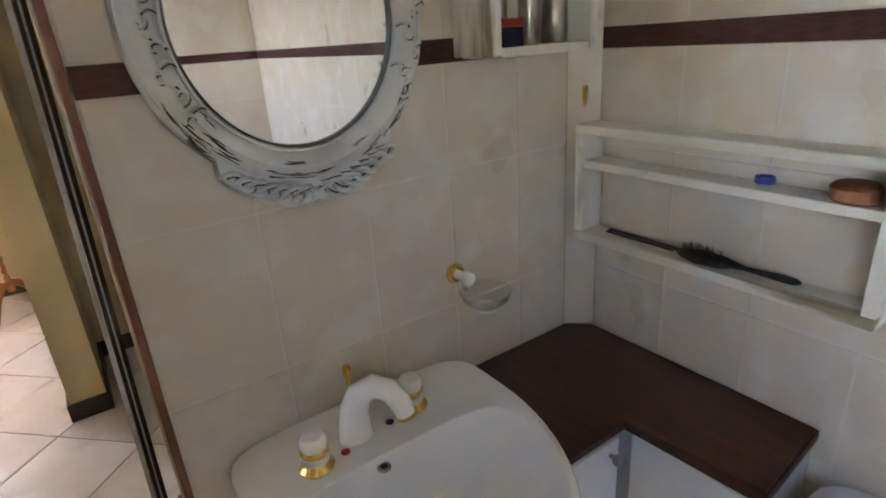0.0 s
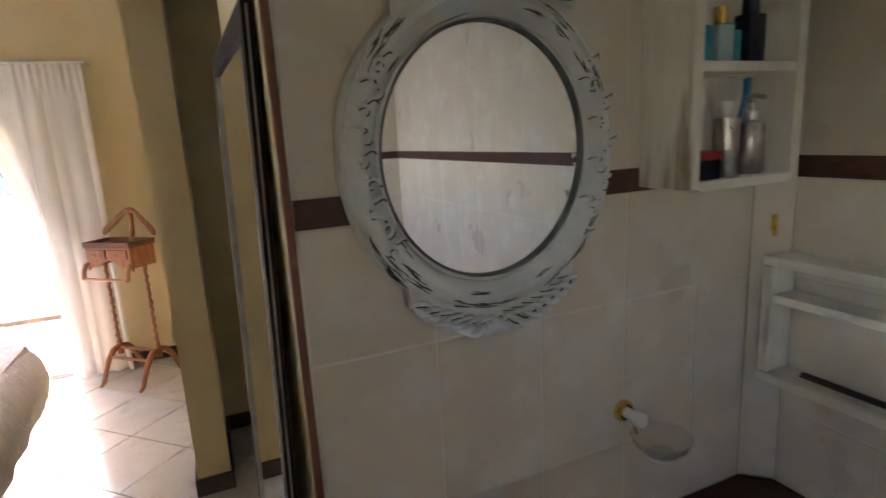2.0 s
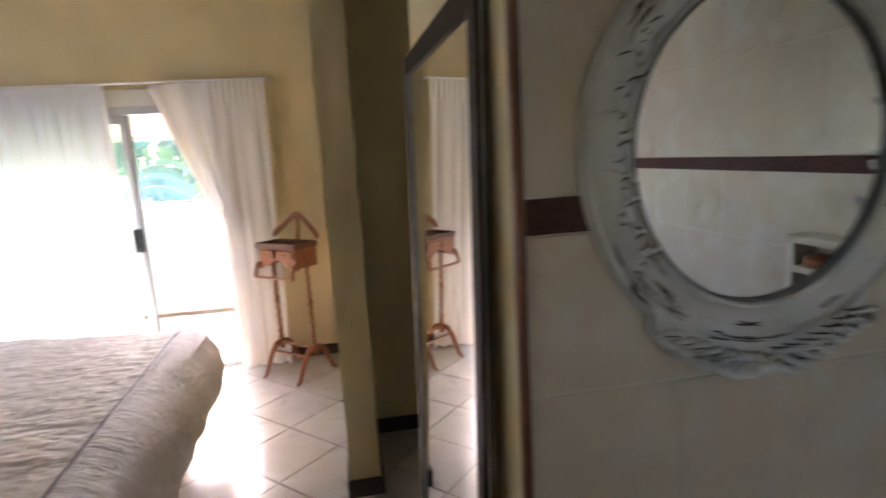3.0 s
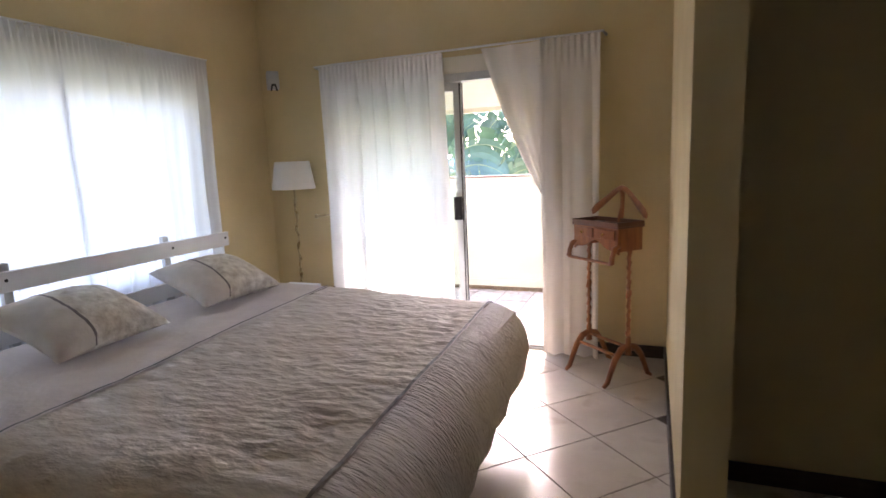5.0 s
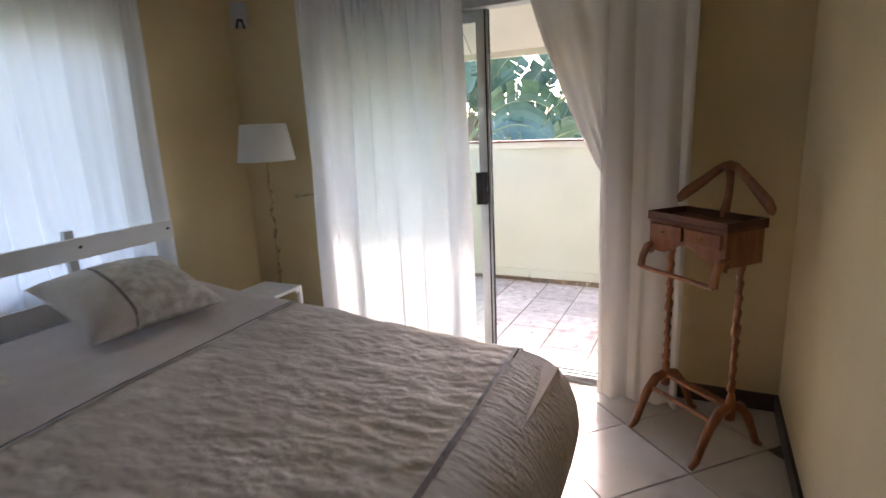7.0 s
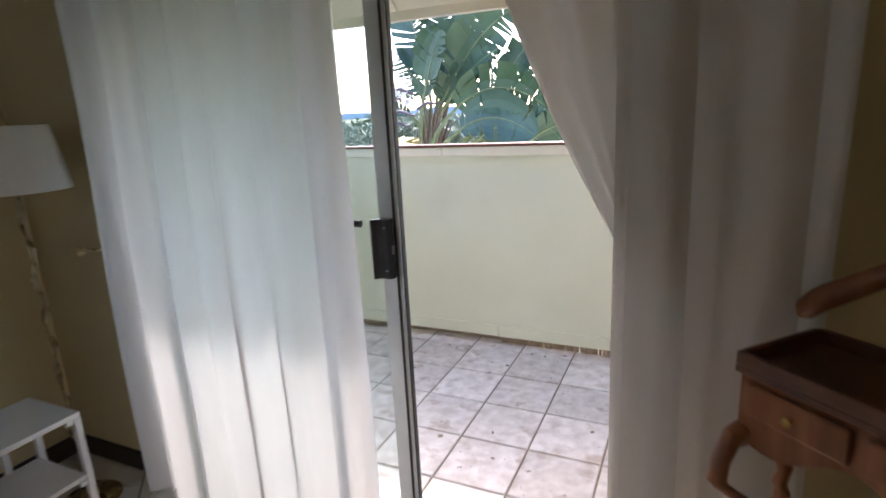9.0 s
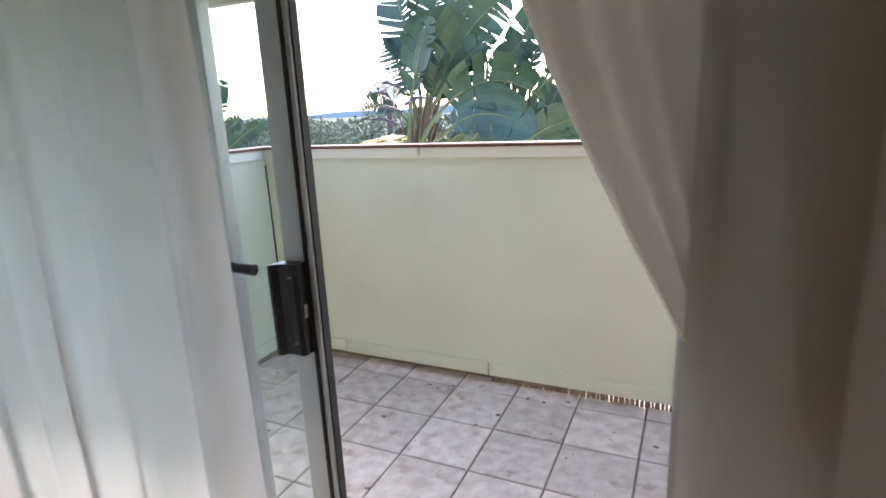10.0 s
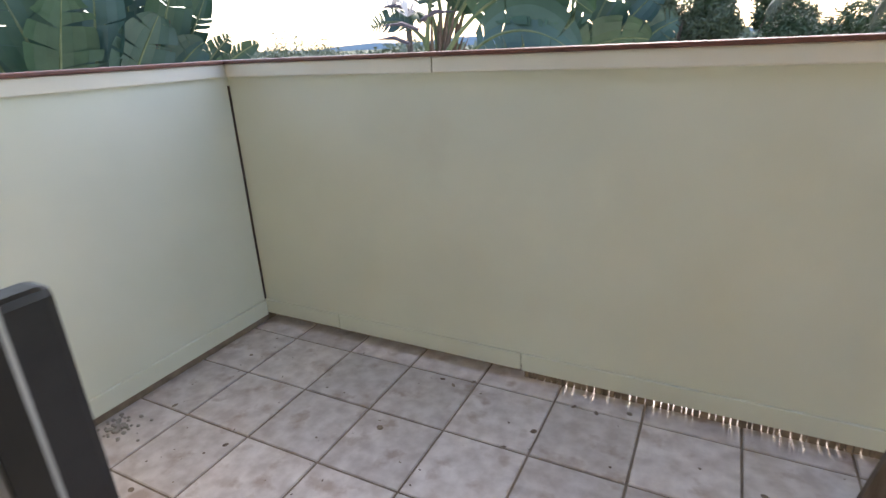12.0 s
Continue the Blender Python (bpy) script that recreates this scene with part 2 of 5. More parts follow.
ROOFING = material("brown_roof_covering", (0.14, 0.09, 0.07), (0.20, 0.13, 0.10), scale=6, rough=0.9)
LADDER = material("weathered_brown_ladder", (0.085, 0.062, 0.045), (0.15, 0.115, 0.088), scale=14, rough=0.7, bump=0.3, stretch=(6, 6, 0.6))
GRIT = material("dry_brown_grit", (0.13, 0.095, 0.07), (0.30, 0.24, 0.18), scale=30, rough=0.95)
PEBBLE = material("grey_pebbles", (0.25, 0.23, 0.20), (0.42, 0.39, 0.35), scale=60, rough=0.9)
SPEAKER = material("silver_speaker", (0.42, 0.44, 0.47), (0.50, 0.52, 0.55), rough=0.4, bump=0)
BRASSPOLE = material("antique_twisted_brass", (0.36, 0.27, 0.15), (0.52, 0.42, 0.26), scale=30, rough=0.28, metal=0.9, bump=0.1)
STREL = leaf_material("dark_green_paddle_leaf", (0.024, 0.062, 0.030), (0.048, 0.105, 0.055), scale=3)
STRELBLUE = leaf_material("blue_green_paddle_leaf", (0.026, 0.066, 0.050), (0.050, 0.105, 0.080), scale=3)
STALK = material("green_leaf_stalk", (0.10, 0.14, 0.06), (0.17, 0.20, 0.10), scale=12, rough=0.6)
DRYSTALK = material("dry_brown_leaf_bases", (0.085, 0.055, 0.04), (0.18, 0.125, 0.09), scale=18, rough=0.9, stretch=(3, 3, 0.5))
PETAL = material("white_petals", (0.72, 0.70, 0.74), (0.80, 0.78, 0.82), rough=0.6, bump=0)
BRACT = material("purple_grey_bract", (0.06, 0.05, 0.075), (0.12, 0.10, 0.13), rough=0.5)
YELLOWLEAF = leaf_material("yellow_palm_leaf", (0.30, 0.22, 0.05), (0.42, 0.32, 0.09), scale=9)
OLIVE = leaf_material("olive_green_leaves", (0.060, 0.085, 0.045), (0.115, 0.14, 0.085), scale=5, rough=0.6)
DEEPGREEN = leaf_material("deep_green_leaves", (0.035, 0.065, 0.03), (0.075, 0.11, 0.055), scale=5, rough=0.6)
# far foliage: haze is mixed into this paler leaf colour
HAZEGREEN = leaf_material("haze_tinted_grey_green_leaves", (0.13, 0.16, 0.11), (0.20, 0.22, 0.15), scale=4, rough=0.7)
PALMLEAF = leaf_material("dusty_palm_leaflets", (0.060, 0.075, 0.05), (0.12, 0.13, 0.09), scale=8, rough=0.6)
BARK = material("grey_brown_bark", (0.07, 0.055, 0.045), (0.14, 0.11, 0.09), scale=14, rough=0.95, bump=0.5)
GRASS = material("rough_grass_ground", (0.06, 0.085, 0.03), (0.12, 0.13, 0.06), scale=0.4, rough=1.0, spots=(0.16, 0.14, 0.09), spot_scale=0.05)
# the blue of distance haze is put into the hills' colour
HILL = material("haze_tinted_blue_hill", (0.26, 0.35, 0.46), (0.30, 0.39, 0.50), scale=0.01, rough=1.0, bump=0)


# ---- building helpers ----
def box(bm, x0, x1, y0, y1, z0, z1, bevel=0.0):
    m = Matrix.Translation(((x0 + x1) / 2, (y0 + y1) / 2, (z0 + z1) / 2)) @ Matrix.Diagonal((x1 - x0, y1 - y0, z1 - z0, 1))
    made = bmesh.ops.create_cube(bm, size=1, matrix=m)
    if bevel:
        edges = list({e for v in made["verts"] for e in v.link_edges})
        bmesh.ops.bevel(bm, geom=edges, offset=bevel, segments=2, affect="EDGES", profile=0.6)
    return bm


def boxes(*specs, bevel=0.0):
    bm = bmesh.new()
    for s in specs:
        box(bm, *s, bevel=bevel)
    return bm


def sweep(bm, pts, radii, seg=10, twist=0.0, flat=1.0, cap=True):
    """A round (or oval) bar along points, with a radius at each."""
    pts = [Vector(p) for p in pts]
    rings, side = [], None
    for i, p in enumerate(pts):
        d = (pts[min(i + 1, len(pts) - 1)] - pts[max(i - 1, 0)]).normalized()
        if side is None:
            side = d.cross(Vector((0, 0, 1)) if abs(d.z) < 0.9 else Vector((0, 1, 0))).normalized()
        side = (side - d * side.dot(d)).normalized()
        up = d.cross(side)
        r = radii[i] if isinstance(radii, (list, tuple)) else radii
        rings.append([bm.verts.new(p + side * (r * math.cos(a)) + up * (r * flat * math.sin(a)))
                      for a in (2 * math.pi * k / seg + twist * i for k in range(seg))])
    for a, b in zip(rings, rings[1:]):
        for k in range(seg):
            bm.faces.new((a[k], a[(k + 1) % seg], b[(k + 1) % seg], b[k]))
    if cap:
        bm.faces.new(rings[0][::-1])
        bm.faces.new(rings[-1])
    return bm


def lathe(bm, profile, centre=(0, 0, 0), seg=24, sx=1.0, sy=1.0):
    """Turns (radius, height) pairs round the upright axis at centre."""
    c = Vector(centre)
    rings = [[bm.verts.new(c + Vector((sx * r * math.cos(2 * math.pi * k / seg), sy * r * math.sin(2 * math.pi * k / seg), z))) for k in range(seg)] for r, z in profile]
    for a, b in zip(rings, rings[1:]):
        for k in range(seg):
            bm.faces.new((a[k], a[(k + 1) % seg], b[(k + 1) % seg], b[k]))
    bm.faces.new(rings[0][::-1])
    bm.faces.new(rings[-1])
    return bm


def extrude_outline(bm, pts, axis, a, b):
    """A flat outline (pairs) given thickness along an axis from a to b."""
    def at(p, q):
        return {"x": (q, p[0], p[1]), "y": (p[0], q, p[1]), "z": (p[0], p[1], q)}[axis]
    lo, hi = [bm.verts.new(at(p, a)) for p in pts], [bm.verts.new(at(p, b)) for p in pts]
    k = len(pts)
    for i in range(k):
        bm.faces.new((lo[i], lo[(i + 1) % k], hi[(i + 1) % k], hi[i]))
    bm.faces.new(lo[::-1])
    bm.faces.new(hi)
    return bm


def sheet_grid(bm, nu, nv, f, thick=0.0):
    """A grid of nu x nv faces with corners f(u, v); with thickness, closed at the back."""
    g = [[bm.verts.new(f(i / nu, j / nv)) for j in range(nv + 1)] for i in range(nu + 1)]
    for i in range(nu):
        for j in range(nv):
            bm.faces.new((g[i][j], g[i + 1][j], g[i + 1][j + 1], g[i][j + 1]))
    if thick:
        bmesh.ops.recalc_face_normals(bm, faces=bm.faces)
        bmesh.ops.solidify(bm, geom=bm.faces[:], thickness=thick)
    return bm


def origin(ob):
    o = Vector((0, 0, 0))
    while ob:
        o += ob.location
        ob = ob.parent
    return o


def to_mesh(name, bm, mat, smooth=False):
    bmesh.ops.recalc_face_normals(bm, faces=bm.faces)
    me = bpy.data.meshes.new(name)
    bm.to_mesh(me)
    bm.free()
    me.materials.append(mat)
    if smooth:
        me.polygons.foreach_set("use_smooth", [True] * len(me.polygons))
        me.set_sharp_from_angle(angle=radians(40))
    return me


def part(name, bm, mat, parent, label="", smooth=False):
    """Links a bmesh, drawn in world places, as one mesh under a thing or a part."""
    bmesh.ops.translate(bm, verts=bm.verts, vec=-origin(parent))
    ob = new(name, to_mesh(name, bm, mat, smooth))
    ob.parent = parent
    return tagged(ob, label)


def thing(name, at, label, category, group="", kind=""):
    ob = new(name)
    ob.location = at
    ob.empty_display_size = 0.05
    return tagged(ob, label, category, group, kind)


def solid(name, bm, mat, at, label, category, group="", kind="", smooth=False):
    """A thing of one mesh, with its origin at its base."""
    bmesh.ops.translate(bm, verts=bm.verts, vec=-Vector(at))
    ob = new(name, to_mesh(name, bm, mat, smooth))
    ob.location = at
    return tagged(ob, label, category, group, kind)


def structure(name, bm, mat, label, category):
    ob = new(name, to_mesh(name, bm, mat))
    return tagged(ob, label, category, kind="structure")


# ---- the building ----
W, E_, N, S = -3.42, 1.003, 4.62, -1.5      # inner faces of the rooms
TOP = 2.73
BED_S, BATH_W = .45, -.75                  # unseen bedroom back wall and bathroom window wall, placed to control the light
wall_west = structure("wall_west", boxes((W - .2, W, BED_S - .15, 1.5, -.1, TOP), (W - .2, W, 3.8, N + .2, -.1, TOP), (W - .2, W, 1.5, 3.8, -.1, .72),
                      (W - .2, W, 1.5, 3.8, 1.95, TOP)), YELLOW, "cream yellow plastered bedroom wall with a wide window", "wall")
wall_north = structure("wall_north", boxes((W, -2.81, N, N + .2, -.1, TOP), (-1.05, 1.15, N, N + .2, -.1, TOP), (-2.81, -1.05, N, N + .2, 2.0, TOP)),
                       YELLOW, "cream yellow plastered bedroom wall with a sliding door opening", "wall")
wall_alcove = structure("wall_alcove", boxes((-.29, -.15, 2.63, N, -.1, TOP)), YELLOW, "cream yellow wall ending in a squared plaster nib", "wall")
wall_passage = structure("wall_passage", boxes((-.15, 1.15, 3.20, 3.34, -.1, TOP)), YELLOW, "shaded cream yellow wall at the back of the recess", "wall")
wall_basin = structure("wall_basin", boxes((0, E_, .908, 1.02, -.1, TOP), (0, .12, 1.02, 1.75, -.1, TOP)), YELLOW, "cream plastered partition behind the washbasin", "wall")
wall_east = structure("wall_east", boxes((E_ + .008, E_ + .15, S - .15, 3.2, -.1, TOP)), GROUT, "bathroom wall behind beige tiles", "wall")
wall_south = structure("wall_south", boxes((BATH_W - .15, E_ + .15, S - .15, S - .008, -.1, TOP)), GROUT, "bathroom wall behind beige tiles", "wall")
# two walls out of view, added to keep bedroom light off the basin wall
unseen_wall_bath = structure("unseen_wall_bathroom_west", boxes((BATH_W - .15, BATH_W, S - .008, -1.25, -.1, TOP), (BATH_W - .15, BATH_W, -.75, BED_S, -.1, TOP), (BATH_W - .15, BATH_W, -1.25, -.75, -.1, 1.35),
                      (BATH_W - .15, BATH_W, -1.25, -.75, 1.85, TOP)), YELLOW, "unseen cream wall with a small window, added to shape light", "wall")
unseen_wall_back = structure("unseen_wall_bedroom_south", boxes((W, BATH_W - .15, BED_S - .15, BED_S, -.1, TOP)), YELLOW, "unseen cream yellow wall added to hold back bedroom light", "wall")
floor = structure("floor", boxes((W - .05, 1.1, BED_S - .05, N + .02, -.15, -.004), (BATH_W - .05, 1.1, S - .1, BED_S - .05, -.15, -.004)), FLOORGROUT, "bedroom and bathroom floor laid with diagonal cream tiles", "floor")
ceiling = structure("ceiling", boxes((W - .2, 1.15, BED_S - .15, N + .2, TOP, TOP + .1), (BATH_W - .15, 1.15, S - .15, BED_S - .15, TOP, TOP + .1)), CEIL, "plain off-white painted ceiling", "ceiling")
house = structure("lower_storey", boxes((W - .2, 1.6, S - .15, 6.40, -2.8, -.15)), OUTWALL, "cream plastered storey under the rooms and balcony", "wall")

# skirting
for spec in ((-.304, -.29, 2.63, N, 0, .085), (-.304, -.136, 2.616, 2.63, 0, .085), (-.15, -.136, 2.63, 3.2, 0, .085), (-.136, 1.0, 3.186, 3.2, 0, .085),
             (W, -2.83, N - .014, N, 0, .085), (-1.04, -.304, N - .014, N, 0, .085), (W, W + .014, BED_S + .001, N - .014, 0, .085),
             (-.012, 0, 1.72, 1.75, 0, .085), (0, .12, 1.75, 1.764, 0, .085)):
    structure("baseboard", boxes(spec, bevel=.003), SKIRT, "dark stained wooden skirting board", "skirting board")

# timber edge where the tiles end
structure("trim", boxes((-.004, .009, .893, .9075, 0, TOP), bevel=.003), TIMBER, "red-brown wooden corner strip at the end of the tiles", "trim")


# ---- balcony shell ----
balcony_floor = structure("balcony_floor", boxes((-3.62, 1.6, N + .2, 6.42, -.15, -.006)), BALCGROUT, "balcony floor laid with grey-pink slate tiles", "balcony floor")
parapet = structure("balcony_wall", boxes((-3.29, 1.6, 6.30, 6.36, .075, 1.16), (-3.35, -3.29, N + .2, 6.36, .06, 1.16)), PARAPET,
                    "pale green-cream boarded balcony parapet", "parapet")
for spec in ((-3.288, -2.847, 6.288, 6.30, .055, .125), (-2.843, -1.985, 6.288, 6.30, .053, .125), (-1.981, 1.6, 6.288, 6.30, .051, .125), (-3.29, -3.276, N + .2, 6.286, .045, .12)):
    structure("parapet_plinth", boxes(spec, bevel=.004), PARAPET, "pale green-cream bottom board of the parapet", "trim")
for spec in ((-3.27, -2.303, 6.276, 6.38, 1.155, 1.207), (-2.300, 1.6, 6.276, 6.38, 1.155, 1.207), (-3.37, -3.272, N + .2, 6.274, 1.155, 1.207), (-3.37, -3.272, 6.276, 6.38, 1.155, 1.207)):
    structure("parapet_cap", boxes(spec, bevel=.005), CAPPAINT, "cream painted capping board on the parapet", "trim")
for spec in ((-3.38, 1.6, 6.268, 6.39, 1.2075, 1.222), (-3.38, -3.262, N + .2, 6.266, 1.2075, 1.222)):
    structure("parapet_rail", boxes(spec, bevel=.004), CAPTOP, "thin red-brown rail along the top of the parapet", "trim")
# open corner joint of the boards
structure("parapet_joint", boxes((-3.2898, -3.2865, 6.290, 6.2998, .125, 1.12)), SKIRT, "dark open joint in the parapet corner", "trim")
# drainage gap: short teeth under the boards
rng = random.Random(4)
bm = bmesh.new()
x = -1.98
while x < 1.5:
    w = rng.uniform(.010, .026)
    box(bm, x, x + w, 6.325, 6.355, -.004, .0745)
    x += w + rng.uniform(.003, .007)
tagged(structure("drain_teeth", bm, BALCGROUT, "row of short dark teeth in the drainage gap", "trim"), kind="stuff")

# added dark blocks keep daylight out and draw the gap's dark line
structure("drain_blocking", boxes((-3.345, -3.305, N + .2, 6.36, -.006, .0595), (-3.345, -1.985, 6.362, 6.40, -.006, .0745)), BALCGROUT, "dark filler added to block daylight in the parapet's gap", "trim")

# eave over the balcony: sloping boards and a front beam
bm = bmesh.new()
for x0, x1 in ((-4.4, -3.42), (-3.415, -2.195), (-2.19, -.97), (-.965, .255), (.26, 1.6)):
    extrude_outline(bm, [(4.82, 2.56), (5.635, 1.853), (5.645, 1.866), (4.82, 2.58)], "x", x0, x1)
soffit = structure("soffit", bm, SOFFIT, "cream boarded sloping underside of the eave", "soffit")
structure("eave_beam", boxes((-4.4, 1.6, 5.635, 5.68, 1.812, 1.90), bevel=.003), CAPPAINT, "white painted beam along the edge of the eave", "beam")
bm = bmesh.new()
for back, x0, x1 in ((BED_S - .3, -4.4, BATH_W - .3), (S - .3, BATH_W - .3, 1.7)):
    extrude_outline(bm, [(back, 2.85), (4.82, 2.85), (4.82, 2.95), (back, 2.95)], "x", x0, x1)
extrude_outline(bm, [(4.822, 2.60), (5.74, 1.88), (5.74, 1.93), (4.822, 2.95)], "x", -4.4, 1.7)
structure("roof", bm, ROOFING, "brown covered roof with a low eave", "roof")


# ---- sliding door and windows ----
door = thing("door_1", (-1.78, 4.68, 0), "silver aluminium sliding glass door, half open to the balcony", "sliding door", kind="structure")
part("door_frame", boxes((-2.81, -2.76, N - .028, N + .07, 0, 2.0), (-1.10, -1.05, N - .028, N + .07, 0, 2.0), (-2.76, -1.10, N - .028, N + .07, 1.945, 2.0)), ALU, door)
part("threshold", boxes((-2.76, -1.10, N - .034, N + .19, -.004, .012), (-2.76, -1.10, N - .017, N - .009, .012, .034), (-2.76, -1.10, N + .021, N + .029, .012, .034),
                        (-2.76, -1.10, N + .060, N + .068, .012, .034)), ALU, door, "ridged aluminium door track")


def glazed_panel(x0, x1, y, name, left=.05, right=.065):
    d = .014
    p = part(name, boxes((x0, x0 + left, y - d, y + d, .036, 1.945), (x1 - right, x1, y - d, y + d, .036, 1.945),
                         (x0 + left, x1 - right, y - d, y + d, .036, .11), (x0 + left, x1 - right, y - d, y + d, 1.885, 1.945), bevel=.002), ALU, door)
    g = part("pane", boxes((x0 + left, x1 - right, y - .003, y + .003, .11, 1.885)), GLASS, p, "clear greenish glass pane")
    g.visible_shadow = False
    return p


fixed = glazed_panel(-2.76, -1.854, N + .006, "fixed_panel", right=.050)
NS = N + .018
slider = glazed_panel(-2.55, -1.700, N + .043, "sliding_panel")
part("seal", boxes((-1.7005, -1.6965, NS + .016, NS + .034, .04, 1.94)), RUBBER, slider, "black rubber seal strip")
part("seal", boxes((-1.718, -1.710, NS + .0085, NS + .0105, .04, 1.94)), RUBBER, slider, "black rubber seal strip")
bm = bmesh.new()
extrude_outline(bm, [(-1.762, NS + .0105), (-1.720, NS + .0105), (-1.720, NS - .010), (-1.728, NS - .016), (-1.742, NS - .013), (-1.758, NS - .016), (-1.768, NS - .026), (-1.774, NS - .026), (-1.770, NS - .010)], "z", .948, 1.122)
handle = part("pull_handle", bm, BLACK, slider, "black ridged plastic pull handle")
part("lock_tab", boxes((-1.7198, -1.7160, NS - .006, NS + .004, 1.02, 1.045), bevel=.001), CHROME, handle, "small steel lock tab")
for z in (.972, 1.098):
    part("screw", lathe(bmesh.new(), [(.004, 0), (.004, .002)], (-1.734, NS - .0165, z), 8), CHROME, handle)
part("outer_handle", boxes((-1.756, -1.728, NS + .0395, NS + .078, .93, 1.125), bevel=.006), BLACK, slider, "black outer pull handle")
bm = bmesh.new()
sweep(bm, [(-1.880, N - .006, 1.112), (-1.866, N - .012, 1.112), (-1.840, N - .012, 1.112), (-1.803, N - .008, 1.110)], [.010, .0105, .0095, .0105], 14)
part("lever", bm, BLACK, fixed, "black tapered catch lever", smooth=True)

window_bed = thing("window_1", (W - .1, 2.65, .72), "wide aluminium bedroom window behind the white curtains", "window", kind="structure")
part("window_frame", boxes((W - .15, W - .09, 1.5, 1.55, .72, 1.95), (W - .15, W - .09, 3.75, 3.8, .72, 1.95), (W - .15, W - .09, 1.55, 3.75, .72, .77),
                           (W - .15, W - .09, 1.55, 3.75, 1.9, 1.95), (W - .15, W - .09, 2.62, 2.68, .77, 1.9)), ALU, window_bed)
for y0, y1 in ((1.55, 2.62), (2.68, 3.75)):
    part("pane", boxes((W - .123, W - .117, y0, y1, .77, 1.9)), GLASS, window_bed).visible_shadow = False
part("window_sill", boxes((W - .09, W + .02, 1.5, 3.8, .722, .742)), WHITEPAINT, window_bed)
# window out of view, added and sized to set the bathroom's light
unseen_window_bath = thing("unseen_window_2", (BATH_W - .1, -1.0, 1.35), "unseen small bathroom window added to let light in", "window", kind="structure")
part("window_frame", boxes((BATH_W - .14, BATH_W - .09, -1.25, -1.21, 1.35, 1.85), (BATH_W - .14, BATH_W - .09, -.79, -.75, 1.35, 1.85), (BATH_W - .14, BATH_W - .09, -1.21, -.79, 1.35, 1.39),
                           (BATH_W - .14, BATH_W - .09, -1.21, -.79, 1.81, 1.85)), ALU, unseen_window_bath)
part("pane", boxes((BATH_W - .118, BATH_W - .112, -1.21, -.79, 1.39, 1.81)), GLASS, unseen_window_bath).visible_shadow = False


# ---- curtains ----
def folds(u, n, seed):
    """Uneven folds along a curtain, between -1 and 1."""
    ph = math.pi * n * u + .65 * math.sin(2 * math.pi * 1.7 * u + seed)
    cusp = 2 * abs(math.sin(ph)) ** .8 - 1
    return (cusp + .25 * math.sin(2 * math.pi * n * 1.9 * u + seed * 2.1)) / 1.25


def hanging(axis, a0, a1, base, z0, z1, n, seed, depth, name, mat, parent, label="", flare=0.0, nu=150, nv=36, head=0.09, lap=.010):
    """A curtain between a0 and a1 on a wall plane, tight folds at its heading, wider ones below."""
    def f(u, v):
        z = z1 + (z0 - z1) * v
        top = max(0.0, 1 - v / head)
        k = depth * (.35 + .65 * min(1, v * 1.6))
        off = k * folds(u, n, seed) * (1 - top) + top * .012 * math.sin(2 * math.pi * u * n * 4)
        off += .012 * noise.noise(Vector((u * 6, v * 3, seed)))
        s = a0 + (a1 - a0) * u + flare * (u - .5) * v + lap * math.sin(2 * math.pi * n * u + 2.2) * min(1.0, v * 1.4)
        if v > .99:
            z += .012 * noise.noise(Vector((u * 9, 3.1, seed)))
        return (s, base - off, z) if axis == "x" else (base + off, s, z)
    bm = sheet_grid(bmesh.new(), nu, nv, f)
    return part(name, bm, mat, parent, label, smooth=True)


door_curtain = thing("curtain", (-2.32, 4.57, 2.13), "long white sheer curtain hanging over the fixed door pane", "curtain", group="bedroom curtains")
hanging("x", -2.800, -1.785, 4.515, .060, 2.135, 7.0, 1.2, .046, "cloth", SHEER, door_curtain, nu=260, lap=.028)
hanging("x", -2.798, -1.787, 4.514, .016, .068, 7.0, 1.2, .046, "hem", HEM, door_curtain, "double-folded hem, less sheer", nu=260, nv=4, head=.001, lap=.028)

side_curtain = thing("curtain", (-.91, 4.56, 2.13), "off-white curtain gathered and swept aside at the open door", "curtain", group="bedroom curtains")
hanging("x", -1.098, -.712, 4.452, .030, 2.135, 2.3, 3.4, .014, "cloth", LINENCURTAIN, side_curtain, nu=110)


def swept(u, v):
    z = 2.135 + (1.07 - 2.135) * v
    left = -1.51 + .34 * v + .10 * v ** 3
    x = left + (-.98 - left) * u
    y = 4.548 - .060 * u - .032 * math.sin(2 * math.pi * (2.6 * u ** .9 + .1)) * (.4 + .6 * v) - .020 * u * v
    return (x, y + .006 * noise.noise(Vector((u * 5, v * 4, 7))), z)


part("swept_cloth", sheet_grid(bmesh.new(), 70, 50, swept), LINENCURTAIN, side_curtain, "drape drawn diagonally to the side", smooth=True)

bm = bmesh.new()
sweep(bm, [(-2.855, 4.617, 2.135), (-2.855, 4.545, 2.143), (-2.7, 4.535, 2.146), (-1.8, 4.532, 2.148), (-.9, 4.500, 2.150), (-.70, 4.495, 2.150), (-.69, 4.617, 2.150)], .008, 8)
solid("curtain_rail", bm, WHITEPAINT, (-1.78, 4.6, 2.14), "thin white curtain rail above the sliding door", "curtain rail", smooth=True)
solid("pelmet_board", boxes((-2.81, -1.05, N - .028, N - .001, 2.0, 2.115), bevel=.003), CAPPAINT, (-1.78, N, 2.0), "cream board over the sliding door head", "trim", kind="structure")

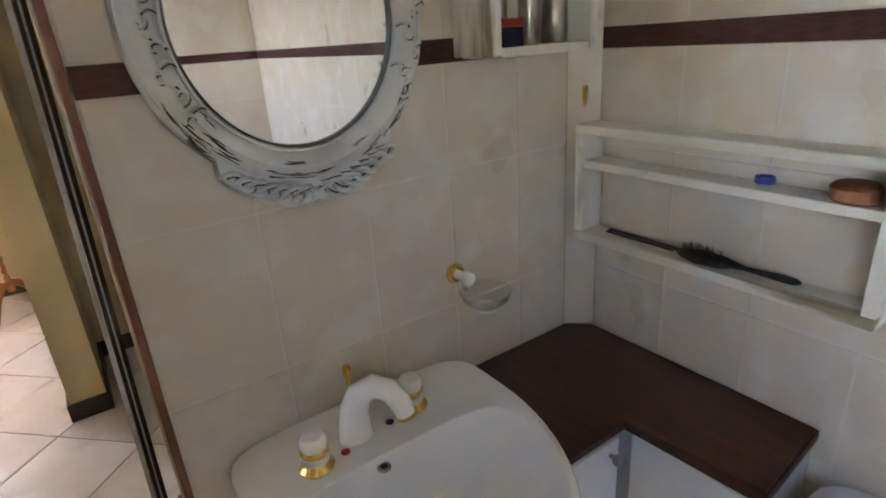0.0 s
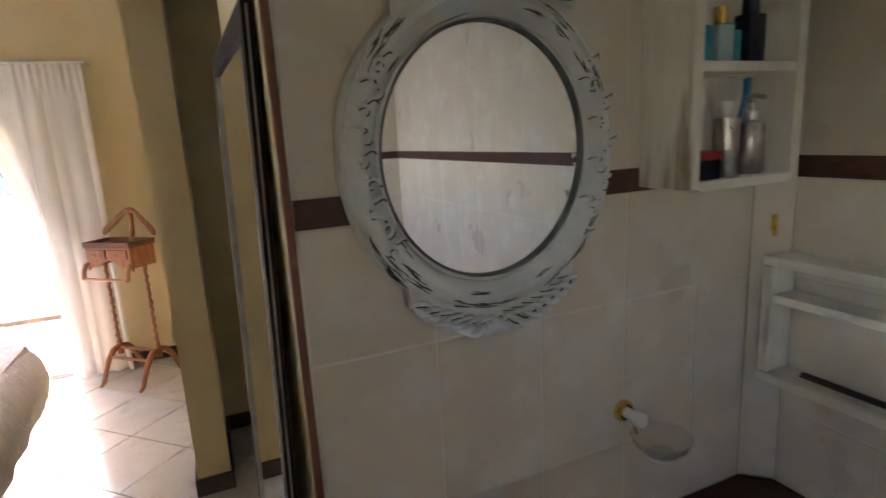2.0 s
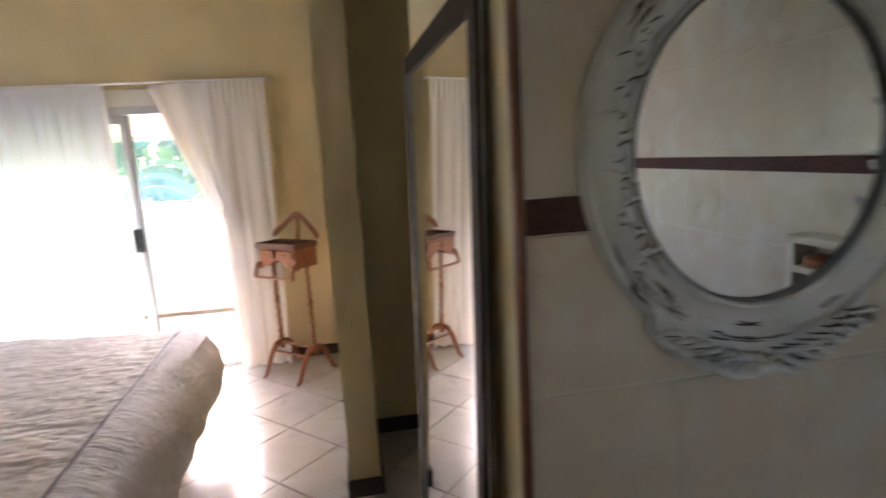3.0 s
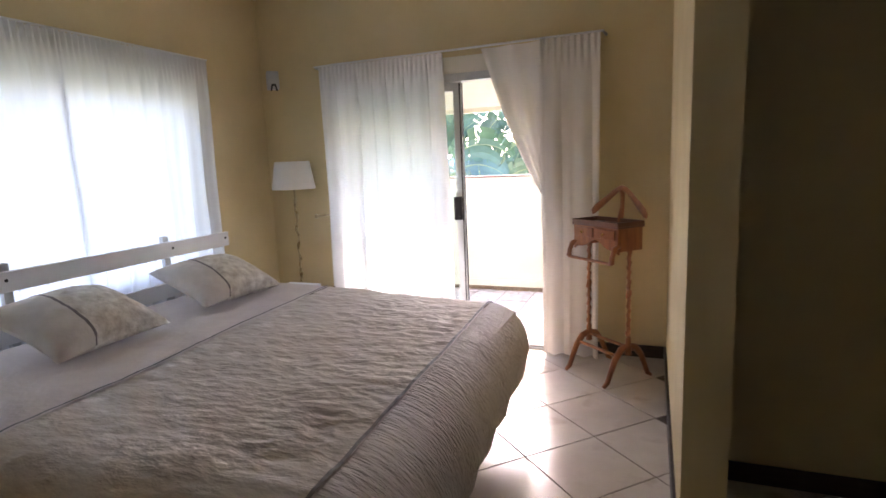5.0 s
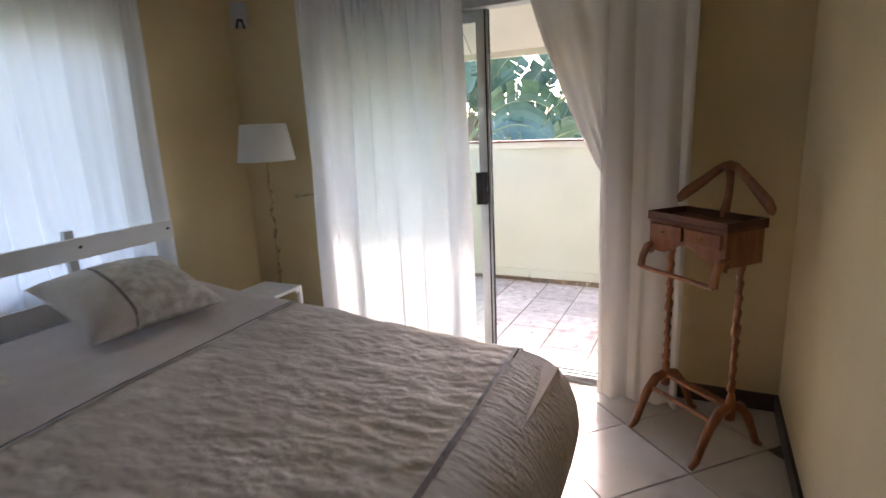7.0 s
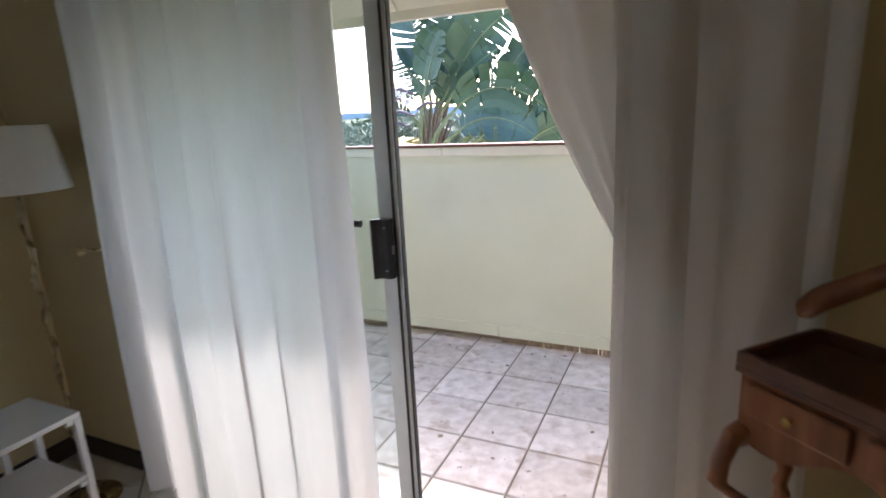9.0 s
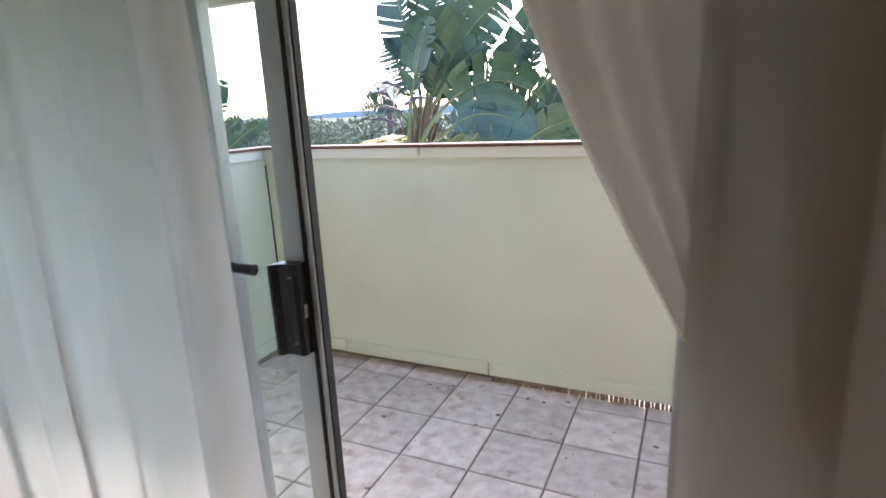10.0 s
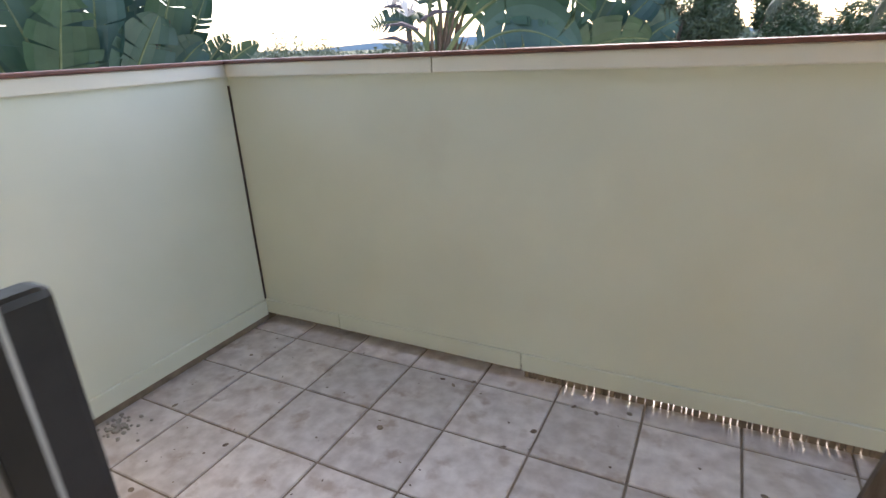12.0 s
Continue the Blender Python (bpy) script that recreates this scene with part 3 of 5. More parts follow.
bed_curtains = thing("curtain", (-3.35, 2.65, 2.15), "pair of white pencil-pleated curtains drawn over the bedroom window", "curtain", group="bedroom curtains")
hanging("y", 2.86, 3.945, -3.352, .30, 2.150, 8, 2.0, .022, "cloth", WINDOWSHEER, bed_curtains, nu=180)
hanging("y", 1.30, 2.90, -3.345, .30, 2.150, 11, 5.0, .022, "cloth", WINDOWSHEER, bed_curtains, nu=220)
bm = bmesh.new()
sweep(bm, [(-3.41, 3.955, 2.155), (-3.355, 3.955, 2.157), (-3.352, 2.6, 2.157), (-3.355, 1.28, 2.157), (-3.41, 1.28, 2.157)], .007, 8)
solid("curtain_rail", bm, WHITEPAINT, (-3.4, 2.6, 2.15), "thin white curtain rail above the bedroom window", "curtain rail", smooth=True)

holdback = thing("curtain_holdback", (-2.82, 4.615, .995), "brass curtain holdback hook with a round knob", "curtain hook")
bm = bmesh.new()
sweep(bm, [(-2.82, 4.618, 1.0), (-2.82, 4.55, 1.0), (-2.828, 4.505, 1.0), (-2.85, 4.488, .999), (-2.89, 4.486, .996)], [.007, .007, .007, .007, .006], 10)
part("arm", bm, BRASSPOLE, holdback, smooth=True)
part("knob", lathe(bmesh.new(), [(.003, -.017), (.012, -.013), (.017, 0), (.012, .013), (.003, .017)], (-2.899, 4.486, .995), 16), BRASSPOLE, holdback, smooth=True)


# ---- bathroom ----
def ellipse(a, hw, hh, cx=.314, cz=1.5225):
    return cx + hw * math.cos(a), cz + hh * math.sin(a)


oval = thing("oval_mirror", (.314, .9, 1.25), "oval mirror in a distressed pale grey carved wooden frame", "mirror")
# ring: (share from glass edge to rim, distance from the wall)
profile = [(-.02, .010), (0, .016), (.05, .026), (.10, .026), (.14, .020), (.20, .024), (.34, .038), (.50, .044), (.66, .040), (.80, .030), (.88, .024), (.93, .026), (.98, .020), (1.0, .008), (1.0, .001)]
bm = bmesh.new()
SEG = 96
rings = []
for k in range(SEG):
    a = 2 * math.pi * k / SEG
    row = []
    for s, d in profile:
        hw, hh = .178 + (.240 - .178) * s, .196 + (.258 - .196) * s
        wob = .0015 * noise.noise(Vector((math.cos(a) * 4, math.sin(a) * 4, s * 3)))
        x, z = ellipse(a, hw + wob, hh + wob)
        row.append(bm.verts.new((x, .9 - d - wob, z)))
    rings.append(row)
for a, b in zip(rings, rings[1:] + rings[:1]):
    for i in range(len(profile) - 1):
        bm.faces.new((a[i], a[i + 1], b[i + 1], b[i]))
ring = part("frame", bm, FRAMEPAINT, oval, "pale grey-blue carved wooden oval frame", smooth=True)
bm = bmesh.new()
mid, prev = bm.verts.new((.314, .885, 1.5225)), []
for k in range(72):
    x, z = ellipse(2 * math.pi * k / 72, .181, .199)
    prev.append(bm.verts.new((x, .885, z)))
for k in range(72):
    bm.faces.new((mid, prev[k], prev[(k + 1) % 72]))
part("mirror_glass", bm, MIRROR, oval, "clear mirror glass")


def carved_leaf(bm, x, z, ang, length, width, lift=.045, curl=.5):
    """A raised, curling leaf on the frame's face."""
    pts, rad = [], []
    for i in range(8):
        s = i / 7
        a = ang + curl * s * s
        x2, z2 = x + length * s * math.cos(a), z + length * s * math.sin(a)
        pts.append((x2, .9 - lift * (.75 + .35 * math.sin(math.pi * s)), z2))
        rad.append(max(.0012, width * (math.sin(math.pi * min(1, s * .92 + .06)) ** .7)))
    return sweep(bm, pts, rad, 8, flat=.7)


def scroll(bm, x, z, r, turn, lift=.044, w=.004, start=0.0):
    pts = []
    for i in range(15):
        s = i / 14
        a = start + turn * s * 4.6
        pts.append((x + r * (1 - .78 * s) * math.cos(a), .9 - lift, z + r * (1 - .78 * s) * math.sin(a)))
    return sweep(bm, pts, [w * (1 - .4 * i / 14) for i in range(15)], 7)


rng = random.Random(11)
for flip in (-1, 1):
    cz = 1.5225 + flip * .272
    # base plate of the spray
    plate = []
    for i in range(41):
        s = i / 40 * 2 - 1
        plate.append((.314 + .150 * s, 1.5225 + flip * (.243 + .046 * (1 - abs(s) ** 2.2) + .005 * abs(math.sin(13 * s)) - .02 * abs(s) ** 3)))
    inner = [(.314 + .150 * s, 1.5225 + flip * (.258 * math.sqrt(1 - (.150 * s / .240) ** 2) - .03)) for s in [1 - i / 20 for i in range(41)]]
    spray = part("carved_spray", extrude_outline(bmesh.new(), plate + inner, "y", .872, .899), FRAMEPAINT, oval, "carved base of the acanthus spray")
    # thin dark copies offset from leaves and scrolls paint their shade
    grooves = bmesh.new()

    def leaf(x, z, ang, length, width, lift, curl):
        part("leaf", carved_leaf(bmesh.new(), x, z, ang, length, width, lift, curl), FRAMEPAINT, spray, smooth=True)
        nx, nz = -math.sin(ang) * width * .75, math.cos(ang) * width * .75
        carved_leaf(grooves, x + nx, z + nz, ang, length * .75, width * .20, lift * .97, curl)

    for side in (-1, 1):
        out = 0.0 if side > 0 else math.pi
        for i in range(7):
            s = i / 6
            x = .314 + side * (.010 + .110 * s)
            z = cz - flip * (.002 + .038 * s ** 1.6)
            away = out + side * flip * (.85 - .50 * s + rng.uniform(-.15, .15))
            back = out - side * flip * (.35 + .25 * s + rng.uniform(-.12, .12))
            leaf(x, z, away, .042 - .008 * s, .0078, .037, -side * flip * .8)
            leaf(x, z - flip * .010, back, .034, .0065, .042, side * flip * .7)
        for x, z, turn, lift in ((.314 + side * .013, cz + flip * .004, side, .036), (.314 + side * .128, cz - flip * .042, -side, .033)):
            start = rng.uniform(0, 3)
            part("scroll", scroll(bmesh.new(), x, z, .012, turn, lift, .0042, start), FRAMEPAINT, spray, smooth=True)
            scroll(grooves, x + .002, z - .0025, .0115, turn, lift - .001, .0020, start)
    for i in range(3):
        leaf(.314, cz - flip * .006, flip * (math.pi / 2) + (i - 1) * .6, .028, .0065, .036, .2 * (i - 1))
    tagged(part("groove_shade", grooves, WEARSHADE, spray, "dark strokes painting shade between the leaves"), kind="stuff")
for side in (-1, 1):
    # the vine's shade is painted by offset dark copies too
    bm, grooves = bmesh.new(), bmesh.new()
    for i in range(9):
        a = (0 if side > 0 else math.pi) + side * (-.60 + 1.20 * i / 8)
        x, z = ellipse(a, .207 + .005 * (-1) ** i, .224 + .005 * (-1) ** i)
        turn, r = (1 if i % 2 else -1), (.0125 if i % 2 else .0095)
        scroll(bm, x, z, r, turn, .0425, .0034, a + i)
        scroll(grooves, x + .0020, z - .0026, r, turn, .0418, .0024, a + i)
        lean = math.pi / 2 + (.5 if i % 2 else -.5)
        carved_leaf(bm, x, z + .006, lean, .026, .0040, .0425, 2 * turn * .4)
        carved_leaf(grooves, x + .0030, z + .004, lean, .024, .0018, .0422, 2 * turn * .4)
    vine = part("carved_vine", bm, FRAMEPAINT, oval, "carved vine relief", smooth=True)
    tagged(part("groove_shade", grooves, WEARSHADE, vine, "dark strokes painting shade beside the vine"), kind="stuff")
# rubbed-through streaks, in bundles where the paint is worn
bm = bmesh.new()
for low, high, count in ((22, 62, 9), (112, 150, 5), (203, 250, 9), (250, 312, 14), (312, 335, 3)):
    for i in range(count):
        a0, s0 = radians(rng.uniform(low, high)), rng.choice((.22, .36, .52, .66, .80, .86))
        for k in range(rng.choice((2, 3, 4))):
            a, span = a0 + rng.uniform(-.04, .06), rng.uniform(.04, .22)
            s = s0 + .035 * k * rng.uniform(.6, 1.2)
            pts, rad = [], []
            for j in range(7):
                aa, ss = a + span * j / 6, min(.97, s + .012 * math.sin(j * .9 + i + k))
                d = np.interp(ss, [p[0] for p in profile], [p[1] for p in profile])
                x, z = ellipse(aa, .178 + .062 * ss, .196 + .062 * ss)
                pts.append((x, .9 - d - .0004, z))
                rad.append(.0003 + .0011 * math.sin(math.pi * (j + .5) / 7) * rng.uniform(.3, 1.1))
            sweep(bm, pts, rad, 5)
tagged(part("worn_paint", bm, WEARSHADE, ring, "dark streaks where the paint is rubbed away"), kind="stuff")
# ring round the glass, its dark grey painting the recess's shade and reflection
bm = bmesh.new()
lip = []
for k in range(96):
    a = 2 * math.pi * k / 96
    lip.append([bm.verts.new((ellipse(a, .178 + g, .196 + g)[0], .9 - d, ellipse(a, .178 + g, .196 + g)[1])) for g, d in ((-.0030, .0155), (-.0026, .0225), (.0008, .0225), (.0012, .0155))])
for p0, p1 in zip(lip, lip[1:] + lip[:1]):
    for i in range(3):
        bm.faces.new((p0[i], p0[i + 1], p1[i + 1], p1[i]))
part("shade_lip", bm, LIPSHADE, ring, "grey ring painting the recess's shade round the glass", smooth=True)

# open wall cabinet
cabinet = thing("wall_cabinet", (.767, .9, 1.437), "white-washed open wooden wall cabinet holding toiletries", "cabinet")
part("side_panel", boxes((.633, .655, .782, .899, 1.44, 1.90), bevel=.003), WHITEWASH, cabinet)
part("side_panel", boxes((.882, .904, .782, .899, 1.44, 1.90), bevel=.003), WHITEWASH, cabinet)
for z in (1.436, 1.630, 1.882):
    part("shelf", boxes((.655, .882, .784, .899, z, z + .017), bevel=.002), WHITEWASH, cabinet)
part("back_panel", boxes((.655, .882, .890, .8985, 1.453, 1.882)), WHITEWASH, cabinet)

carton = thing("small_carton", (.690, .815, 1.453), "small navy and red carton in the wall cabinet", "box")
part("box_body", boxes((.668, .716, .793, .835, 1.453, 1.487), bevel=.002), NAVY, carton)
part("box_lid", boxes((.667, .717, .792, .836, 1.4872, 1.502), bevel=.002), REDBOX, carton)


def can(name, x, y, z, r, h, mat, label, category, prof=None):
    bm = bmesh.new()
    lathe(bm, prof or [(r * .96, 0), (r, .003), (r, h - .004), (r * .96, h), (r * .90, h), (r * .90, h - .006)], (x, y, z), 24)
    return solid(name, bm, mat, (x, y, z), label, category, smooth=True)


can("steel_canister", .712, .862, 1.453, .020, .098, CHROME, "dull steel canister with a domed lid", "canister")
tumbler = thing("toothbrush_tumbler", (.752, .815, 1.453), "brushed steel tumbler holding a toothbrush and a tube", "tumbler")
part("cup", lathe(bmesh.new(), [(.019, 0), (.0205, .002), (.0205, .046), (.0215, .048), (.0215, .05), (.0215, .102), (.0205, .102), (.0205, .01)], (.752, .815, 1.453), 24), CHROME, tumbler, smooth=True)
tube = thing("toothpaste_tube", (.752, .820, 1.47), "white toothpaste tube standing in the steel tumbler", "tube")
part("tube_body", lathe(bmesh.new(), [(.014, 0), (.015, .03), (.0155, .085), (.015, .087)], (.750, .822, 1.47), 18), WHITEPLASTIC, tube, smooth=True)
part("cap", lathe(bmesh.new(), [(.015, .0872), (.0165, .089), (.0165, .112), (.015, .114)], (.750, .822, 1.47), 18), WHITEPLASTIC, tube, smooth=True)
brush = thing("toothbrush", (.765, .815, 1.47), "blue and white toothbrush leaning in the steel tumbler", "toothbrush")
bm = bmesh.new()
sweep(bm, [(.757, .815, 1.468), (.768, .812, 1.52), (.780, .808, 1.572), (.786, .806, 1.60), (.789, .805, 1.622)], [.0035, .004, .004, .0055, .004], 8)
part("handle", bm, TOOTHBLUE, brush, smooth=True)
part("bristles", boxes((.778, .786, .797, .807, 1.594, 1.620)), TOOTHBLUE, brush)
soap = thing("soap_dispenser", (.832, .830, 1.453), "brushed steel soap dispenser with a pump", "soap dispenser")
part("bottle", lathe(bmesh.new(), [(.024, 0), (.026, .003), (.026, .085), (.023, .092), (.012, .095), (.010, .097)], (.832, .830, 1.453), 24), CHROME, soap, smooth=True)
part("collar", lathe(bmesh.new(), [(.011, .097), (.011, .112), (.006, .114), (.005, .128)], (.832, .830, 1.453), 16), WHITEPLASTIC, soap, "white pump collar", smooth=True)
bm = bmesh.new()
sweep(bm, [(.832, .830, 1.580), (.832, .830, 1.590), (.832, .822, 1.592), (.832, .800, 1.588)], [.009, .009, .005, .004], 10)
part("pump_head", bm, CHROME, soap, smooth=True)


def bottle(x, y, z, w, d, h, mat, capmat, label, capw=.016, caph=.03):
    t = thing("perfume_bottle", (x, y, z), label, "bottle", group="perfume bottles")
    part("bottle_body", boxes((x - w / 2, x + w / 2, y - d / 2, y + d / 2, z, z + h), bevel=.005), mat, t, smooth=True)
    part("cap", lathe(bmesh.new(), [(capw * .9, 0), (capw, .002), (capw, caph), (capw * .9, caph + .002)], (x, y, z + h + .0005), 16), CHROME if capmat is None else capmat, t, smooth=True)


Z2 = 1.647
bottle(.684, .822, Z2, .030, .03, .060, TEAL, GOLD, "teal glass perfume bottle with a brass cap", .010, .02)
bottle(.722, .812, Z2, .036, .028, .060, CLEARBLUE, GOLD, "pale blue glass perfume bottle with a brass cap", .011, .026)
bottle(.765, .830, Z2, .030, .03, .056, TEAL, TEAL, "small bright blue bottle", .010, .008)
bottle(.806, .822, Z2, .042, .034, .082, NAVY, NAVY, "tall navy perfume bottle with a dark cap", .014, .05)

# long open shelf on the side wall
rack = thing("wall_shelf", (.966, .552, 1.007), "white-washed open wooden shelf hung on the tiled wall", "shelf")
part("bottom_board", boxes((.930, 1.0015, .246, .858, 1.007, 1.027), bevel=.003), WHITEWASH_LONG, rack)
part("middle_board", boxes((.934, 1.0015, .268, .836, 1.180, 1.198), bevel=.003), WHITEWASH_LONG, rack)
part("top_board", boxes((.930, 1.0015, .246, .858, 1.257, 1.277), bevel=.003), WHITEWASH_LONG, rack)
part("end_panel", boxes((.931, 1.0015, .836, .857, 1.0275, 1.2565), bevel=.003), WHITEWASH, rack)
part("end_panel", boxes((.931, 1.0015, .247, .268, 1.0275, 1.2565), bevel=.003), WHITEWASH, rack)

comb = thing("comb", (.982, .70, 1.0275), "dark brown comb lying on the white shelf", "comb")
bm = boxes((.9765, .9865, .612, .792, 1.0275, 1.0325), bevel=.0015)
part("spine", bm, COMBBROWN, comb)
bm = bmesh.new()
for i in range(40):
    y = .618 + i * .0043
    box(bm, .9665, .9763, y, y + .0024, 1.0278, 1.0312)
part("teeth", bm, COMBBROWN, comb)
hair_brush = thing("hair_brush", (.955, .48, 1.0275), "black paddle hair brush lying on the white shelf", "hair brush")
bm = bmesh.new()
sweep(bm, [(.945, .592, 1.044), (.946, .578, 1.043), (.948, .545, 1.042), (.950, .505, 1.042), (.953, .478, 1.042), (.955, .462, 1.041), (.958, .44, 1.040), (.961, .40, 1.040), (.963, .376, 1.039), (.963, .368, 1.039)],
      [.006, .018, .026, .022, .012, .008, .0085, .012, .010, .004], 14, flat=.50)
part("brush_body", bm, BLACK, hair_brush, smooth=True)
bm = bmesh.new()
rngb = random.Random(3)
for i in range(90):
    s, q = rngb.uniform(0, 1), rngb.uniform(-1, 1)
    y = .505 + .078 * s
    x = .948 + q * .019 * math.sin(math.pi * (.15 + .75 * s))
    sweep(bm, [(x, y, 1.048), (x + .002 * q, y + .002, 1.063)], [.0006, .0004], 4)
part("bristles", bm, BLACK, hair_brush, "thin black bristles")
can("blue_lid", .985, .463, 1.1985, .017, .012, BLUELID, "flat blue plastic jar lid on the shelf", "lid")
pot = thing("copper_pot", (.966, .318, 1.1985), "small round hammered copper box with a lid", "box")
part("pot_body", lathe(bmesh.new(), [(.030, 0), (.034, .004), (.034, .016)], (.966, .318, 1.1985), 28), COPPER, pot, smooth=True)
part("lid", lathe(bmesh.new(), [(.0355, .0162), (.0355, .022), (.028, .029), (.012, .033), (.003, .033)], (.966, .318, 1.1985), 28), COPPER, pot, smooth=True)

# worktop and white units
bm = bmesh.new()
extrude_outline(bm, [(.580, .899), (.946, .899), (1.0015, .846), (1.0015, .306), (.770, .288), (.752, .552), (.556, .552), (.571, .62), (.580, .70)], "z", .722, .748)
bmesh.ops.bevel(bm, geom=[e for e in bm.edges if abs(e.verts[0].co.z - e.verts[1].co.z) < .001 and e.verts[0].co.z > .73], offset=.005, segments=2, affect="EDGES")
solid("worktop", bm, DARKWOOD, (.9, .6, .722), "dark mahogany corner worktop beside the washbasin", "worktop")
unit = thing("bathroom_cabinet", (.89, .42, 0), "white painted cabinet under the dark corner worktop", "cabinet")
part("carcass", boxes((.788, 1.0, .312, .89, .06, .7215), bevel=.002), WHITEPAINT, unit)
part("side_door", boxes((.768, .787, .318, .546, .08, .716), bevel=.003), WHITEPAINT, unit, "plain white door panel")
part("plinth", boxes((.80, 1.0, .33, .89, 0, .0595)), WHITEPAINT, unit)
unit2 = thing("bathroom_cabinet", (.68, .72, 0), "narrow white cabinet with a knob beside the washbasin", "cabinet")
part("carcass", boxes((.60, .766, .578, .89, .06, .7215), bevel=.002), WHITEPAINT, unit2)
udoor = part("door", boxes((.604, .748, .560, .577, .08, .700), bevel=.003), WHITEPAINT, unit2)
bm = bmesh.new()
sweep(bm, [(.722, .560, .668), (.722, .552, .668), (.722, .546, .668), (.722, .538, .668), (.722, .534, .668)], [.005, .005, .011, .012, .008], 16)
part("knob", bm, SILVEREDGE, udoor, "round grey metal knob", smooth=True)
part("plinth", boxes((.60, .766, .60, .89, 0, .0595)), WHITEPAINT, unit2)

# white lidded bin
bin_ = thing("bathroom_bin", (.93, .19, 0), "white plastic bin with a rounded lid beside the cabinet", "bin")


def rounded(bm, cx, cy, hx, hy, r, levels, seg=6):
    rows = []
    for z, grow in levels:
        row = []
        for qx, qy, a0 in ((1, 1, 0), (-1, 1, 90), (-1, -1, 180), (1, -1, 270)):
            for k in range(seg + 1):
                a = radians(a0 + 90 * k / seg)
                row.append(bm.verts.new((cx + qx * (hx + grow - r) + (r) * math.cos(a), cy + qy * (hy + grow - r) + r * math.sin(a), z)))
        rows.append(row)
    n = len(rows[0])
    for a, b in zip(rows, rows[1:]):
        for k in range(n):
            bm.faces.new((a[k], a[(k + 1) % n], b[(k + 1) % n], b[k]))
    bm.faces.new(rows[0][::-1])
    bm.faces.new(rows[-1])
    return bm


part("bin_body", rounded(bmesh.new(), .885, .165, .105, .105, .07, [(0, -.02), (.02, -.012), (.628, 0)]), WHITEPLASTIC, bin_, smooth=True)
part("lid", rounded(bmesh.new(), .885, .165, .105, .105, .07, [(.632, .004), (.655, .006), (.672, 0), (.682, -.02), (.686, -.05)]), WHITEPLASTIC, bin_, smooth=True)

# washbasin
BX, BY, RIM = .330, .74, .800
basin = thing("washbasin", (BX, .9, 0), "white ceramic pedestal washbasin with brass and white taps", "washbasin")


def basin_ring(scale, z, back, n=64, dx=0.0, dy=0.0):
    """Outline of the basin: half oval in front, straight behind."""
    pts = []
    for k in range(n):
        a = 2 * math.pi * k / n
        c, s = math.cos(a), math.sin(a)
        if s <= 0:
            pts.append((BX + dx + .266 * scale * c, BY + dy + .384 * scale * s, z))
        else:
            q = 6.0
            r = (abs(c) ** q + abs(s) ** q) ** (-1 / q)
            pts.append((BX + dx + .266 * scale * c * r, min(back, BY + dy + (back - BY - dy) * s * r), z))
    return pts


def bowl_ring(k, z, n=64):
    """Outline of the bowl: half oval in front, a nearly straight back edge."""
    pts = []
    for i in range(n):
        c, sn = math.cos(2 * math.pi * i / n), math.sin(2 * math.pi * i / n)
        if sn <= 0:
            pts.append((BX + .232 * k * c, .62 + .235 * k * sn, z))
        else:
            r = (abs(c) ** 3.6 + abs(sn) ** 3.6) ** (-1 / 3.6)
            pts.append((BX + .232 * k * c * r, .62 + .098 * k * sn * r, z))
    return pts


def oval_ring(cx, cy, a, b, z, n=64):
    return [(cx + a * math.cos(2 * math.pi * k / n), cy + b * math.sin(2 * math.pi * k / n), z) for k in range(n)]


bm = bmesh.new()
levels = [oval_ring(BX, .70, .06, .07, .60), basin_ring(.62, .64, .86), basin_ring(.90, .745, .893), basin_ring(.985, .786, .898), basin_ring(1.0, .797, .899), basin_ring(.99, .803, .898), basin_ring(.955, .804, .893),
          bowl_ring(1.0, .8025), bowl_ring(.975, .798), bowl_ring(.94, .786), bowl_ring(.89, .765), bowl_ring(.80, .728), bowl_ring(.64, .690), bowl_ring(.25, .672)]
rows = [[bm.verts.new(p) for p in lv] for lv in levels]
for a, b in zip(rows, rows[1:]):
    for k in range(64):
        bm.faces.new((a[k], a[(k + 1) % 64], b[(k + 1) % 64], b[k]))
bm.faces.new(rows[0][::-1])
bm.faces.new(rows[-1])
part("bowl", bm, CERAMIC, basin, smooth=True)
part("pedestal", lathe(bmesh.new(), [(.115, 0), (.12, .02), (.095, .10), (.085, .35), (.095, .55), (.12, .645)], (BX, .76, 0), 28, sy=.9), CERAMIC, basin, smooth=True)
part("overflow", lathe(bmesh.new(), [(.011, 0), (.0125, .001), (.0125, .004), (.0075, .005), (.007, .003)], (.292, .704, .786), 18), CHROME, basin, "chrome overflow ring", smooth=True)
part("overflow_hole", lathe(bmesh.new(), [(.0068, .0), (.0068, .0046)], (.292, .704, .7866), 14), BLACK, basin)


def tap(x, y, label):
    t = part("tap", lathe(bmesh.new(), [(.030, .0), (.031, .005), (.026, .012), (.023, .016), (.022, .030), (.025, .034), (.025, .040), (.022, .043)], (x, y, .803), 24), GOLD, basin, label, smooth=True)
    part("collar", lathe(bmesh.new(), [(.0232, .0165), (.0240, .018), (.0240, .028), (.0232, .0295)], (x, y, .803), 24), CERAMIC, t, "white ceramic ring", smooth=True)
    part("tap_cap", lathe(bmesh.new(), [(.022, .0432), (.024, .050), (.024, .062), (.019, .068), (.006, .070)], (x, y, .803), 24), CERAMIC, t, "white domed tap top", smooth=True)


tap(.196, .765, "brass hot tap with a white domed top")
